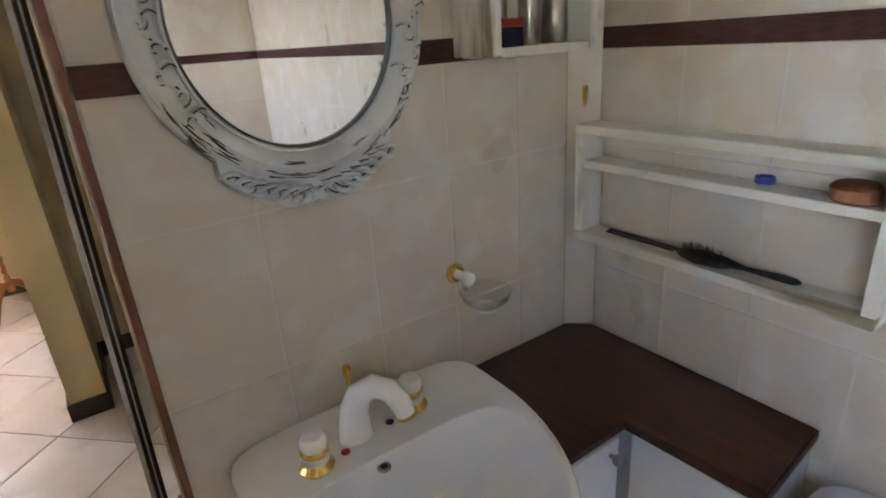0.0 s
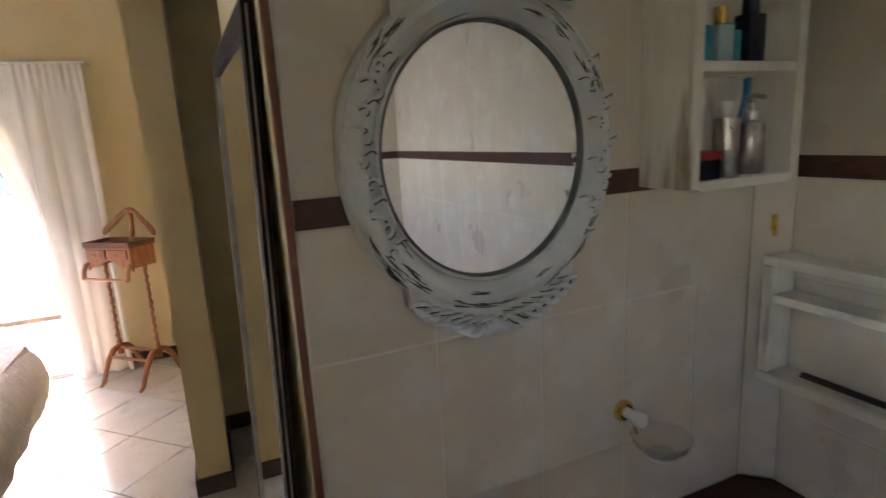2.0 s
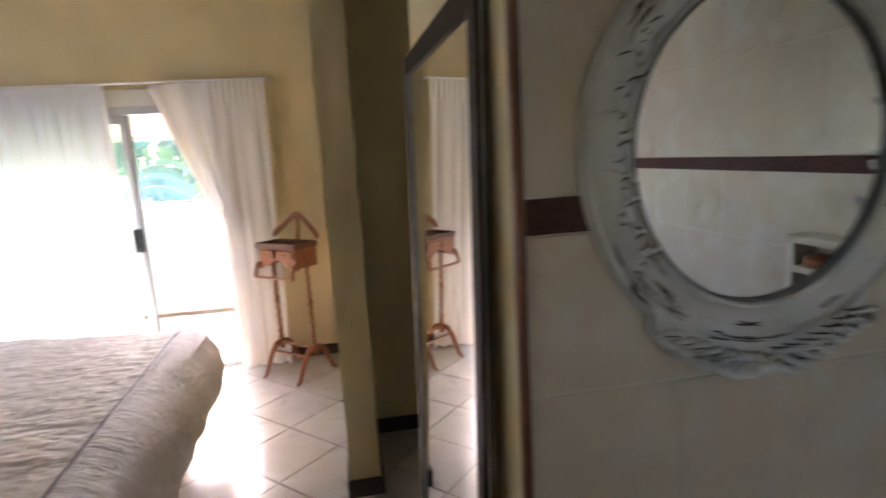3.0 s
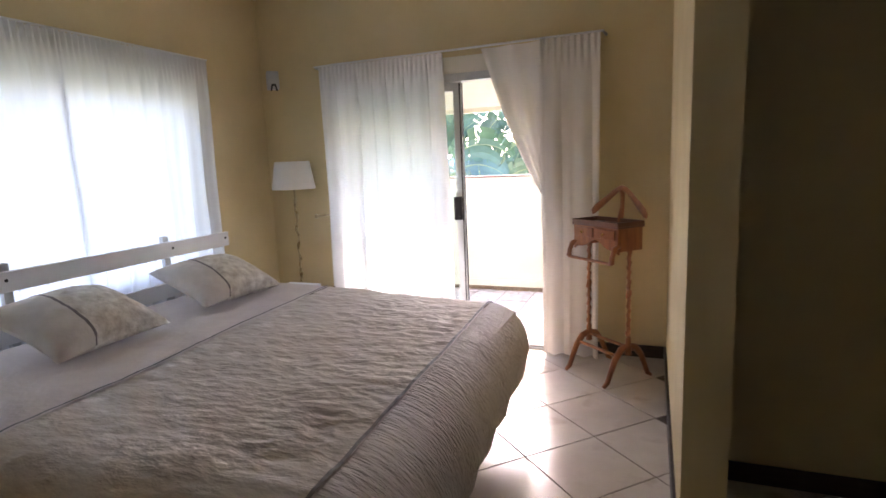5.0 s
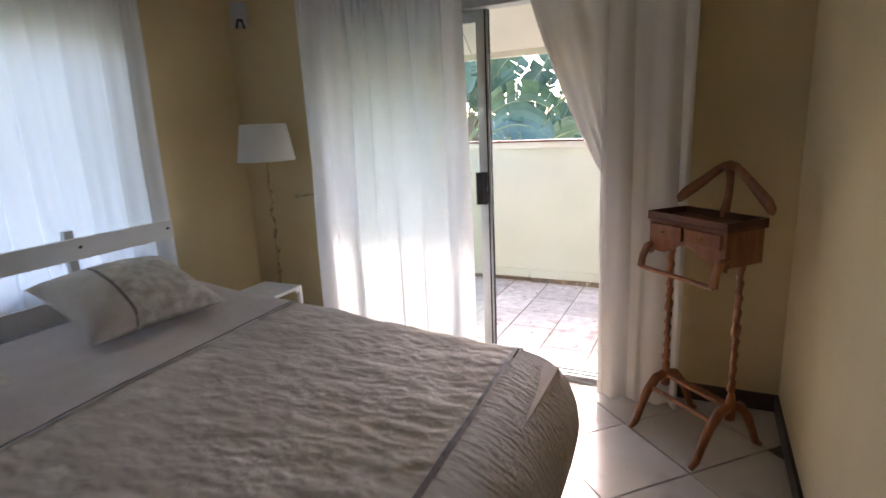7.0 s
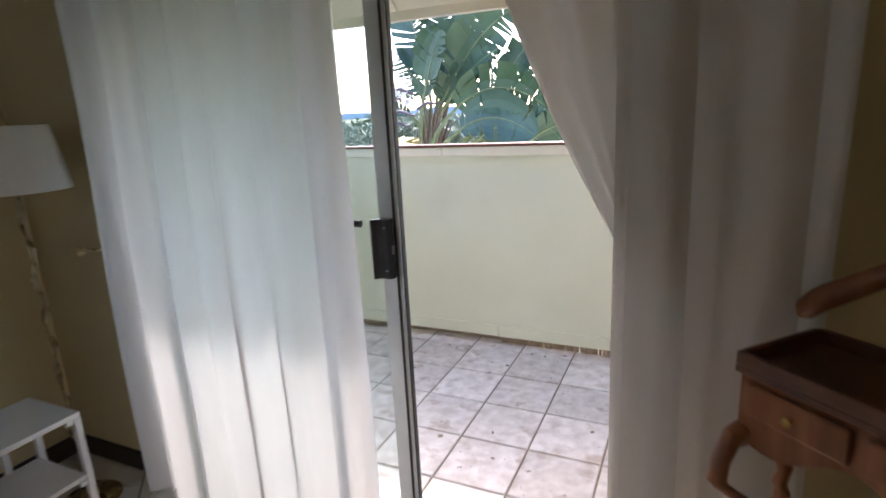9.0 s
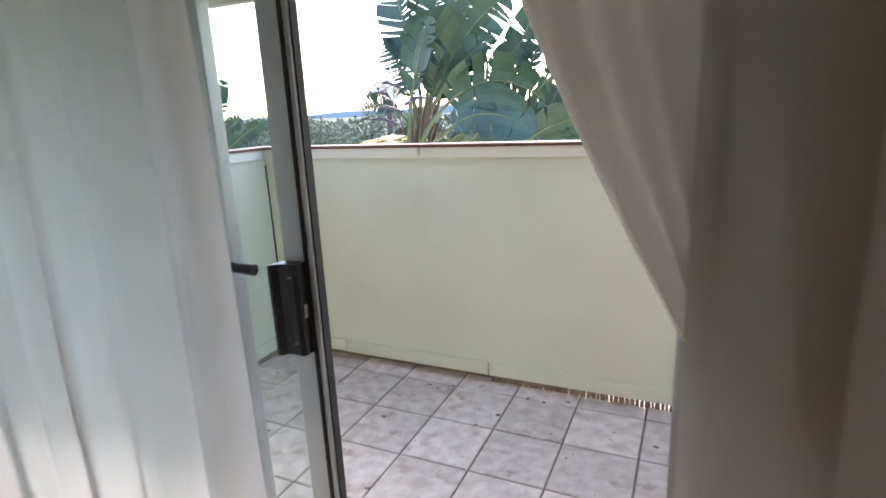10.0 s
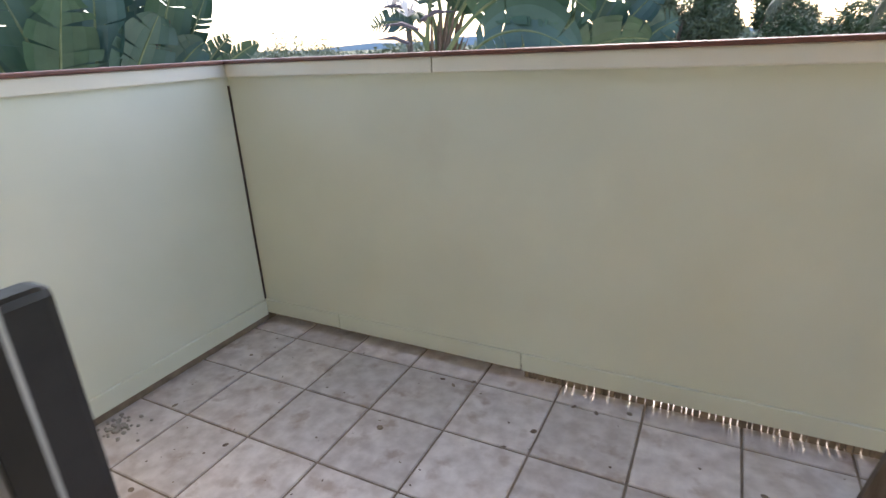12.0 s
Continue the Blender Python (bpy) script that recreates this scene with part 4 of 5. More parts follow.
tap(.412, .800, "brass cold tap with a white domed top")
bm = bmesh.new()
sweep(bm, [(.286, .795, .800), (.287, .797, .830), (.291, .796, .862), (.303, .790, .890), (.324, .778, .903), (.346, .764, .893), (.360, .752, .868), (.366, .745, .843)],
      [.034, .031, .028, .027, .026, .025, .024, .022], 18, flat=.85)
spout = part("spout", bm, CERAMIC, basin, "white ceramic swan-neck spout", smooth=True)
bm = bmesh.new()
sweep(bm, [(.3662, .7448, .8425), (.3668, .744, .837)], [.0225, .0220], 18)
part("spout_ring", bm, GOLD, spout, "brass ring on the spout", smooth=True)
part("waste_knob", lathe(bmesh.new(), [(.004, .0), (.004, .085), (.008, .092), (.009, .106), (.006, .112)], (.308, .852, .803), 14), GOLD, basin, "brass pop-up waste knob", smooth=True)
part("hot_mark", lathe(bmesh.new(), [(.0085, 0), (.0085, .0025), (.006, .004)], (.250, .765, .803), 16), REDDOT, basin, "red hot-water disc")
part("cold_mark", lathe(bmesh.new(), [(.0085, 0), (.0085, .0025), (.006, .004)], (.352, .785, .803), 16), BLUEDOT, basin, "blue cold-water disc")

# soap dish on the wall
dish = thing("soap_dish", (.603, .9, .95), "clear glass soap dish on a brass and white wall holder", "soap dish")
bm = bmesh.new()
sweep(bm, [(.603, .8995, 1.0), (.603, .893, 1.0), (.603, .887, 1.0)], [.022, .022, .017], 20)
part("wall_rose", bm, GOLD, dish, smooth=True)
bm = bmesh.new()
sweep(bm, [(.603, .8868, 1.0), (.604, .868, 1.0), (.605, .858, 1.0), (.605, .848, .999), (.605, .844, .999)], [.011, .011, .016, .016, .012], 18)
part("boss", bm, CERAMIC, dish, "white ceramic boss", smooth=True)
bm = bmesh.new()
lathe(bm, [(.020, .0), (.036, .006), (.050, .020), (.056, .036), (.0535, .036), (.0475, .021), (.034, .009), (.020, .004)], (.618, .812, .948), 32)
part("glass_bowl", bm, SOAPGLASS, dish, "clear glass bowl", smooth=True)
part("foot", lathe(bmesh.new(), [(.018, -.008), (.026, -.006), (.028, -.001), (.020, -.0002)], (.618, .812, .948), 24), CERAMIC, dish, "white foot ring", smooth=True)
bm = bmesh.new()
sweep(bm, [(.604, .862, .99), (.604, .864, .975), (.606, .862, .966)], [.004, .004, .003], 8)
part("bracket", bm, GOLD, dish, smooth=True)

# brass hook in the chamfered corner
hook = thing("wall_hook", (.973, .873, 1.33), "small polished brass hook on the tiled corner", "hook")
nx, ny = -.687, -.727
part("backplate", boxes((.966, .981, .866, .8715, 1.322, 1.356), bevel=.002), GOLD, hook)
bm = bmesh.new()
sweep(bm, [(.973 + nx * a, .871 + ny * a, z) for a, z in ((.000, 1.348), (.010, 1.344), (.014, 1.334), (.014, 1.322), (.020, 1.316), (.026, 1.322))], .0042, 8)
part("prong", bm, GOLD, hook, smooth=True)

# tall dressing mirror on the partition's end
tall = thing("dressing_mirror", (-.03, 1.31, 0), "tall mirror in a dark brown frame leaning on the partition", "mirror")


def leaning(bm, y0, y1, z0, z1, d0, d1):
    """A bar of the frame; its plane leans back towards the wall with height."""
    def px(y, z, d):
        return -.052 + .045 * z / 1.75 - d - .031 * (y - .975)
    vs = [bm.verts.new((px(y, z, d), y, z)) for z in (z0, z1) for y in (y0, y1) for d in (d0, d1)]
    for q in ((0, 1, 3, 2), (4, 6, 7, 5), (0, 4, 5, 1), (2, 3, 7, 6), (0, 2, 6, 4), (1, 5, 7, 3)):
        bm.faces.new([vs[i] for i in q])
    return bm


MY0, MY1, MZ = .975, 1.610, 1.758
for spec in ((MY0, MY0 + .042, 0, MZ), (MY1 - .042, MY1, 0, MZ), (MY0 + .042, MY1 - .042, 0, .042), (MY0 + .042, MY1 - .042, MZ - .042, MZ)):
    part("frame_bar", leaning(bmesh.new(), *spec, -.004, .012), BLACKFRAME, tall)
for spec in ((MY0 + .0422, MY0 + .0445, .042, MZ - .042), (MY1 - .0445, MY1 - .0422, .042, MZ - .042)):
    part("inner_edge", leaning(bmesh.new(), *spec, .006, .012), SILVEREDGE, tall, "thin silver inner edge")
part("side_inlay", leaning(bmesh.new(), MY0 - .0012, MY0 - .0002, .01, MZ - .01, .003, .006), SILVEREDGE, tall, "thin silver line along the frame's side")
part("mirror_glass", leaning(bmesh.new(), MY0 + .04, MY1 - .04, .04, MZ - .04, .000, .006), MIRROR, tall, "clear mirror glass")


# ---- bedroom ----
BX0, BX1, BY0, BY1, BZ = -3.17, -.99, 1.60, 3.63, .625


def roll_over(s, length, r, drop):
    """Unrolled distance along the top -> (distance out, drop) over a rounded edge."""
    flat = length - r
    if s <= flat:
        return s, 0.0
    arc = r * math.pi / 2
    if s <= flat + arc:
        a = (s - flat) / r
        return flat + r * math.sin(a), r * (1 - math.cos(a))
    return length - .03 * (s - flat - arc) / drop, r + (s - flat - arc)


CX, CYM = BX0, (BY0 + BY1) / 2
R, RY, DROP = .24, .15, .12
LX, LY = BX1 - BX0, (BY1 - BY0) / 2
SX, SY = LX - R + R * math.pi / 2 + DROP, LY - RY + RY * math.pi / 2 + DROP


def cover(sx, sy, lift=0.0, calm=1.0):
    """A place on the bedspread, from unrolled distances from the head and from the bed's middle line."""
    ox, dx = roll_over(max(sx, 0), LX, R, DROP)
    oy, dy = roll_over(abs(sy), LY, RY, DROP)
    side = 1 if sy >= 0 else -1
    both = min(dx, dy)
    drop = max(dx, dy) + .35 * both
    if both > .001:                       # rounded corner
        k = min(1, both / .2) * .07
        ox, oy = ox - k * .4, oy - k * .4
    z = BZ - drop
    x, y = CX + ox, CYM + side * oy
    x += .052 * (3.6 - y) * ox / LX       # the spread lies a little askew
    if side > 0:
        y += .36 * (1 - ox / LX) * oy / LY
    w = .010 * noise.noise(Vector((sx * 5, sy * 8, 1))) + .009 * (.4 - abs(noise.noise(Vector((sx * 8, sy * 15, 4))))) + .006 * (.4 - abs(noise.noise(Vector((sx * 14, sy * 27, 8)))))
    w *= calm * (.5 + .5 * min(1.0, max(0.0, sx / 1.9)) ** 2)
    sag = .012 * noise.noise(Vector((sx * 1.6, sy * 1.4, 9)))
    hang = min(1, drop / .2)
    ripple = .007 * hang * math.sin(sy * 17 + 2 * math.sin(sy * 3)) if dx > dy else 0
    ripple2 = .010 * hang * math.sin(sx * 15 + 2 * math.sin(sx * 3)) if dy >= dx else 0
    return Vector((x + ripple + (w + lift) * hang, y + side * (ripple2 + (w + lift) * hang), max(.06, z + (w + sag + lift) * (1 - .7 * hang))))


def cover_part(name, s0, s1, nu, nv, mat, parent, label="", lift=0.0, curve=0.0, curve1=None, t0=-1.0, t1=1.0, calm=1.0):
    c1 = curve if curve1 is None else curve1

    def f(u, v):
        sy = (t0 + (t1 - t0) * v) * SY
        bend = .10 * (max(0, sy / LY + .8) / 1.8) ** 1.5 + .008 * math.sin(sy * 6)
        a, b = s0 - curve * bend, s1 - c1 * bend
        return cover(a + (b - a) * u, sy, lift, calm)
    return part(name, sheet_grid(bmesh.new(), nu, nv, f), mat, parent, label, smooth=True)


bed = thing("bed", (-2.1, 2.62, 0), "large bed with a white slatted headboard", "bed")
part("mattress", boxes((BX0 + .03, BX1 - .06, BY0 + .06, BY1 - .06, .30, BZ - .03), bevel=.05), SHEET, bed, smooth=True)
part("base", boxes((BX0 + .03, BX1 - .24, BY0 + .16, BY1 - .16, .14, .2995)), WHITEPAINT, bed)
for x in (BX0 + .12, BX1 - .34):
    for y in (BY0 + .2, BY1 - .2):
        part("leg", boxes((x - .03, x + .03, y - .03, y + .03, 0, .1395)), WHITEPAINT, bed)
head = part("headboard_slat", boxes((-3.232, -3.208, 1.41, 3.835, .858, .956), bevel=.004), WHITEPAINT, bed)
part("headboard_slat", boxes((-3.232, -3.208, 1.41, 3.835, .610, .705), bevel=.004), WHITEPAINT, bed)
for y in (1.49, 2.40, 3.32):
    part("headboard_post", boxes((-3.262, -3.2325, y - .021, y + .021, .0, .992), bevel=.003), ALU, bed, "grey metal headboard post")
for y in (1.49, 2.385, 3.345, 3.80):
    bm = bmesh.new()
    sweep(bm, [(-3.2079, y, .915), (-3.205, y, .915)], .008, 10)
    part("bolt", bm, BLACK, head, "dark bolt head")
spread = thing("bedspread", (-1.7, 2.62, BZ), "taupe crinkled bedspread with a pleated border and grey seams", "bedspread")
SF = BX1 - .22 - CX
SHD = -2.235 - CX
cover_part("crinkled_panel", SHD + .008, SF - .007, 220, 320, BEDCOVER, spread, curve=1.0, curve1=0.0)
cover_part("pleated_border", SF + .007, SX, 60, 320, BEDCOVER2, spread, "pleated silvery taupe border", calm=.35)
cover_part("seam", SF - .007, SF + .005, 2, 320, SEAM, spread, "narrow grey seam ribbon", lift=.005, calm=.6)
cover_part("seam", SHD - .004, SHD + .008, 2, 150, SEAM, spread, "narrow grey seam ribbon", lift=.010, curve=1.0, calm=.6)
linen = thing("bed_linen", (-2.7, 2.62, BZ), "pale pink linen turned out under the pillows", "bed linen")
cover_part("turned_sheet", .06, SHD - .004, 40, 150, SHEET, linen, curve=0.0, curve1=1.0, calm=.3)


def pillow(cx, cy, cz, tilt, yaw, label):
    t = thing("pillow", (cx, cy, BZ), label, "pillow", group="pillows on the bed")
    rot = Matrix.Translation((cx, cy, cz)) @ Euler((0, radians(tilt), radians(yaw))).to_matrix().to_4x4()
    hw, hl, th = .225, .275, .115

    def surf(u, v, top):
        a, b = 2 * u - 1, 2 * v - 1
        edge = max(0.0, (1 - a * a) * (1 - b * b)) ** .38
        pinch = 1 - .10 * (a * a * (1 - b * b) + b * b * (1 - a * a)) + .04 * a * a * b * b
        wr = .007 * noise.noise(Vector((a * 4, b * 4, cy))) + .004 * noise.noise(Vector((a * 11, b * 9, cy + 3)))
        p = Vector((a * hw * pinch, b * hl * pinch, (1 if top else -1) * (th * edge * (1.0 if top else .55) + (wr * edge if top else 0))))
        return rot @ p

    for v0, v1, mat, nm, lab in ((0, .31, PILLOW, "plain_end", "plain satin end panel"), (.325, 1, PILLOWFACE, "patterned_panel", "raised jacquard patterned panel")):
        bm = bmesh.new()
        for top in (True, False):
            sheet_grid(bm, 36, int(44 * (v1 - v0)) + 4, lambda u, v: surf(u, v0 + (v1 - v0) * v, top))
        part(nm, bm, mat, t, lab, smooth=True)
    bm = sheet_grid(bmesh.new(), 36, 2, lambda u, v: surf(u, .305 + .025 * v, True) + Vector((0, 0, .003)))
    part("piping", bm, SEAM, t, "grey piping between the panels", smooth=True)


pillow(-2.80, 3.27, .745, 20, -6, "beige satin pillow with a patterned panel and grey piping")
pillow(-2.78, 2.41, .745, 21, 3, "beige satin pillow with a patterned panel and grey piping")

# bedside table
ns = thing("bedside_table", (-2.95, 4.12, 0), "white wooden bedside table with an open lower shelf", "bedside table")
NX0, NX1, NY0, NY1, NZ = -3.07, -2.785, 3.985, 4.305, .492
part("tabletop", boxes((NX0, NX1, NY0, NY1, NZ - .018, NZ), bevel=.003), WHITEPAINT, ns)
part("lower_shelf", boxes((NX0 + .01, NX1 - .004, NY0 + .02, NY1 - .02, .245, .262), bevel=.002), WHITEPAINT, ns)
for x, y in ((NX0, NY0), (NX0, NY1 - .022), (NX1 - .022, NY0), (NX1 - .022, NY1 - .022)):
    part("leg", boxes((x, x + .022, y, y + .022, 0, NZ - .0185), bevel=.002), WHITEPAINT, ns)
for y in (NY0 + .11, NY1 - .13):
    part("back_slat", boxes((NX0 + .004, NX0 + .018, y, y + .022, .02, NZ - .0185)), WHITEPAINT, ns)
for z in (.225, NZ - .036):
    for y in (NY0 + .0225, NY1 - .045):
        part("rail_block", boxes((NX1 - .020, NX1 - .004, y, y + .0225, z, z + .0175)), WHITEPAINT, ns)

# floor lamp
lamp = thing("floor_lamp", (-3.03, 4.40, 0), "brass floor lamp with a wavy stem and a white shade, unlit", "floor lamp")
part("foot", lathe(bmesh.new(), [(.11, 0), (.115, .008), (.10, .018), (.03, .03), (.012, .05)], (-3.03, 4.40, 0), 28), BRASSPOLE, lamp, smooth=True)
bm = bmesh.new()
sweep(bm, [(-3.03 + .006 * math.sin(i * .9), 4.40 + .006 * math.cos(i * .7), .045 + i * .0215) for i in range(56)], [.0105 + .0035 * math.sin(i * 1.15) for i in range(56)], 9, twist=.25, flat=.75)
part("stem", bm, BRASSPOLE, lamp, smooth=True)
bm = bmesh.new()
n = 40
ra = [[bm.verts.new((-3.03 + r * math.cos(2 * math.pi * k / n), 4.40 + r * math.sin(2 * math.pi * k / n), z)) for k in range(n)] for r, z in ((.166, 1.218), (.167, 1.222), (.134, 1.428), (.132, 1.432), (.129, 1.428), (.163, 1.220))]
for a, b in zip(ra, ra[1:]):
    for k in range(n):
        bm.faces.new((a[k], a[(k + 1) % n], b[(k + 1) % n], b[k]))
part("shade", bm, SHADE, lamp, "white tapered fabric shade", smooth=True)
bm = bmesh.new()
for a in (0, 2.1, 4.2):
    sweep(bm, [(-3.03, 4.40, 1.26), (-3.03 + .13 * math.cos(a), 4.40 + .13 * math.sin(a), 1.40)], .002, 5)
part("shade_carrier", bm, BRASSPOLE, lamp)

# small loudspeaker in the corner
sp = thing("loudspeaker", (-3.30, 4.50, 2.0), "small silver loudspeaker on a wall bracket in the corner", "loudspeaker")
q = Matrix.Translation((-3.255, 4.545, 2.080)) @ Matrix.Rotation(radians(45), 4, "Z")
bm = boxes((-.045, .045, -.04, .04, -.07, .07), bevel=.008)
bmesh.ops.transform(bm, matrix=q, verts=bm.verts)
part("body", bm, SPEAKER, sp, smooth=True)
bm = boxes((-.036, .036, -.0425, -.0405, -.058, .045), bevel=.0008)
bmesh.ops.transform(bm, matrix=q, verts=bm.verts)
part("grille", bm, SPEAKER, sp)
bm = bmesh.new()
extrude_outline(bm, [(-.03, -.085), (-.016, -.085), (-.006, -.045), (.006, -.045), (.016, -.085), (.03, -.085), (.016, -.03), (-.016, -.03)], "y", -.046, -.0428)
bmesh.ops.transform(bm, matrix=q, verts=bm.verts)
part("stand_foot", bm, BLACK, sp, "black forked foot")
bm = bmesh.new()
sweep(bm, [(-3.275, 4.565, 2.09), (-3.31, 4.60, 2.10), (-3.325, 4.619, 2.10)], [.012, .012, .02], 10)
part("bracket", bm, BLACK, sp, smooth=True)

# valet stand
VM = Matrix.Translation((-.643, 4.250, 0)) @ Matrix.Rotation(radians(-42.3), 4, "Z")
valet = thing("valet_stand", (-.643, 4.25, 0), "turned wooden valet stand with a hanger, tray and two small drawers", "valet stand")
valet.rotation_euler = (0, 0, 0)


def vpart(name, bm, mat, parent, label="", smooth=False):
    """Local axes of the stand: x along it, -y to its front."""
    bmesh.ops.transform(bm, matrix=VM, verts=bm.verts)
    return part(name, bm, mat, parent, label, smooth)


for sx in (-1, 1):
    bm = bmesh.new()
    pts, rad = [], []
    for i in range(60):                    # barley-twist post between turned blocks
        z = .215 + (.90 - .215) * i / 59
        s = i / 59
        pts.append((sx * .172 + (.0028 * math.cos(i * 1.25) if .1 < s < .92 else 0), .0028 * math.sin(i * 1.25) if .1 < s < .92 else 0, z))
        r = .0125 + .002 * math.sin(i * 2.5)
        if s < .10 or s > .93:
            r = .017
        elif abs(s - .5) < .03 or abs(s - .14) < .015 or abs(s - .88) < .015:
            r = .0165
        rad.append(r)
    sweep(bm, pts, rad, 10)
    vpart("twisted_post", bm, VALET, valet, smooth=True)
    for sy in (-1, 1):
        bm = bmesh.new()
        sweep(bm, [(sx * .172, sy * .008, .235), (sx * .172, sy * .055, .222), (sx * .172, sy * .105, .165), (sx * .172, sy * .140, .090), (sx * .172, sy * .165, .032), (sx * .172, sy * .195, .012)],
              [.019, .021, .019, .016, .015, .011], 10)
        vpart("leg", bm, VALET, valet, smooth=True)
    bm = bmesh.new()
    sweep(bm, [(sx * .172, 0, .18), (sx * .172, 0, .215), (sx * .172, 0, .245)], [.02, .022, .018], 10)
    vpart("block", bm, VALET, valet, smooth=True)
for y, z in ((-.085, .185), (.085, .185), (0, .225)):
    bm = bmesh.new()
    sweep(bm, [(-.172, y, z), (-.05, y, z), (.05, y, z), (.172, y, z)], [.009, .011, .011, .009], 10)
    vpart("stretcher", bm, VALET, valet, smooth=True)
# drawer case with a scalloped apron
bm = bmesh.new()
outline = [(-.19, 0.957), (.19, 0.957), (.19, 0.807)] + [(.165 - .33 * i / 16, 0.83 + (.030 * math.sin(math.pi * i / 16) - .016 * math.sin(3 * math.pi * i / 16))) for i in range(17)] + [(-.19, 0.807)]
extrude_outline(bm, outline, "y", -.108, -.092)
case = vpart("drawer_case", bm, VALET, valet)
for spec in ((-.19, -.174, -.092, .085, 0.822, 0.957), (.174, .19, -.092, .085, 0.822, 0.957), (-.174, .174, .070, .085, 0.842, 0.957), (-.174, .174, -.092, .070, 0.877, 0.887)):
    vpart("case_board", boxes(spec), VALET, valet)
for x0 in (-.172, .010):
    d = vpart("drawer_front", boxes((x0, x0 + .162, -.120, -.1085, 0.89, 0.947), bevel=.004), VALET, case)
    bm = bmesh.new()
    sweep(bm, [(x0 + .081, -.120, 0.92), (x0 + .081, -.128, 0.92), (x0 + .081, -.134, 0.92), (x0 + .081, -.138, 0.92)], [.004, .004, .008, .005], 12)
    vpart("knob", bm, GOLD, case, "small brass knob", smooth=True)
tray = vpart("tray", boxes((-.198, .198, -.116, .095, 0.9575, 0.968), bevel=.002), VALETTOP, valet, "dark brown rimmed tray")
for spec in ((-.198, .198, -.116, -.104, 0.968, 0.994), (-.198, .198, .083, .095, 0.968, 0.994), (-.198, -.186, -.104, .083, 0.968, 0.994), (.186, .198, -.104, .083, 0.968, 0.994)):
    vpart("rim", boxes(spec, bevel=.003), VALETTOP, tray)
for sx in (-1, 1):
    bm = bmesh.new()
    sweep(bm, [(sx * .182, -.085, .86), (sx * .184, -.125, .845), (sx * .186, -.147, .800), (sx * .187, -.153, .757)], [.016, .020, .018, .020], 10, flat=.6)
    vpart("bar_arm", bm, VALET, valet, smooth=True)
bm = bmesh.new()
sweep(bm, [(-.186, -.153, .757), (0, -.153, .757), (.186, -.153, .757)], .0095, 12)
vpart("trouser_bar", bm, VALET, valet, smooth=True)
bm = bmesh.new()
sweep(bm, [(0, .088, .93), (0, .098, 1.00), (0, .112, 1.06), (0, .115, 1.12), (0, .110, 1.165)], [.016, .020, .015, .015, .022], 12, flat=.8)
vpart("hanger_neck", bm, VALET, valet, smooth=True)
bm = bmesh.new()
sweep(bm, [(-.035, .110, 1.170), (0, .110, 1.176), (.035, .110, 1.170)], [.016, .021, .016], 10)
for sx in (-1, 1):
    sweep(bm, [(sx * .025, .109, 1.172), (sx * .06, .106, 1.152), (sx * .105, .100, 1.116), (sx * .150, .092, 1.082), (sx * .192, .084, 1.052), (sx * .218, .078, 1.022), (sx * .224, .077, 1.008)],
          [.011, .012, .013, .015, .016, .013, .003], 10, flat=1.5)
vpart("coat_hanger", bm, VALET, valet, "shaped wooden coat hanger", smooth=True)


# ---- balcony things ----
ladder = thing("step_ladder", (-.75, 5.84, 0), "weathered brown wooden step ladder standing on the balcony", "step ladder")


def rail_at(z):
    return -.965 + .185 * z


for y in (6.045, 5.600):
    bm = bmesh.new()
    extrude_outline(bm, [(rail_at(0), 0), (rail_at(0) + .066, 0), (rail_at(1.55) + .066, 1.55), (rail_at(1.55), 1.55)], "y", y - .012, y + .012)
    part("side_rail", bm, LADDER, ladder)
    bm = bmesh.new()
    extrude_outline(bm, [(.12, 0), (.165, 0), (rail_at(1.5) + .10, 1.5), (rail_at(1.5) + .066, 1.5)], "y", y - .035, y - .014)
    part("back_leg", bm, LADDER, ladder)
for z in (.50, .77, 1.04, 1.30):
    bm = boxes((rail_at(z) - .01, rail_at(z) + .085, 5.6125, 6.0325, z, z + .020))
    for k in range(5):
        box(bm, rail_at(z) + .000 + k * .016, rail_at(z) + .009 + k * .016, 5.614, 6.031, z + .0202, z + .0225)
    part("tread", bm, LADDER, ladder, "grooved wooden tread")
part("top_board", boxes((rail_at(1.55) - .02, rail_at(1.55) + .13, 5.57, 6.075, 1.5505, 1.572), bevel=.003), LADDER, ladder)
part("back_brace", boxes((-.02, 0.0, 5.58, 6.03, .55, .60)), LADDER, ladder)

rng = random.Random(8)
bm = bmesh.new()
for i in range(70):
    a, d = rng.uniform(0, 2 * math.pi), abs(rng.gauss(0, .045))
    r = rng.uniform(.005, .011)
    m = Matrix.Translation((-3.215 + d * math.cos(a), 5.455 + d * .8 * math.sin(a), r * .55)) @ Matrix.Diagonal((r, r * rng.uniform(.7, 1), r * .6, 1))
    bmesh.ops.create_icosphere(bm, subdivisions=1, radius=1, matrix=m)
solid("pebbles", bm, PEBBLE, (-3.215, 5.455, 0), "small heap of grey pebbles on the balcony tiles", "pebbles", kind="stuff", smooth=True)


# ---- garden and distance ----
def ground_height(x, y):
    return -2.8


bm = bmesh.new()
sheet_grid(bm, 30, 30, lambda u, v: ((u - .5) * 5200, (v - .5) * 5200, -2.8))
ground = structure("ground", bm, GRASS, "rough grass falling away under the house", "ground")
# added pale surface, there only so the drainage gap looks bright
structure("pavement", boxes((-6, 4, 6.45, 15, -2.8, -2.76)), CAPPAINT, "pale slab below the balcony, added to brighten the drainage gap", "pavement")


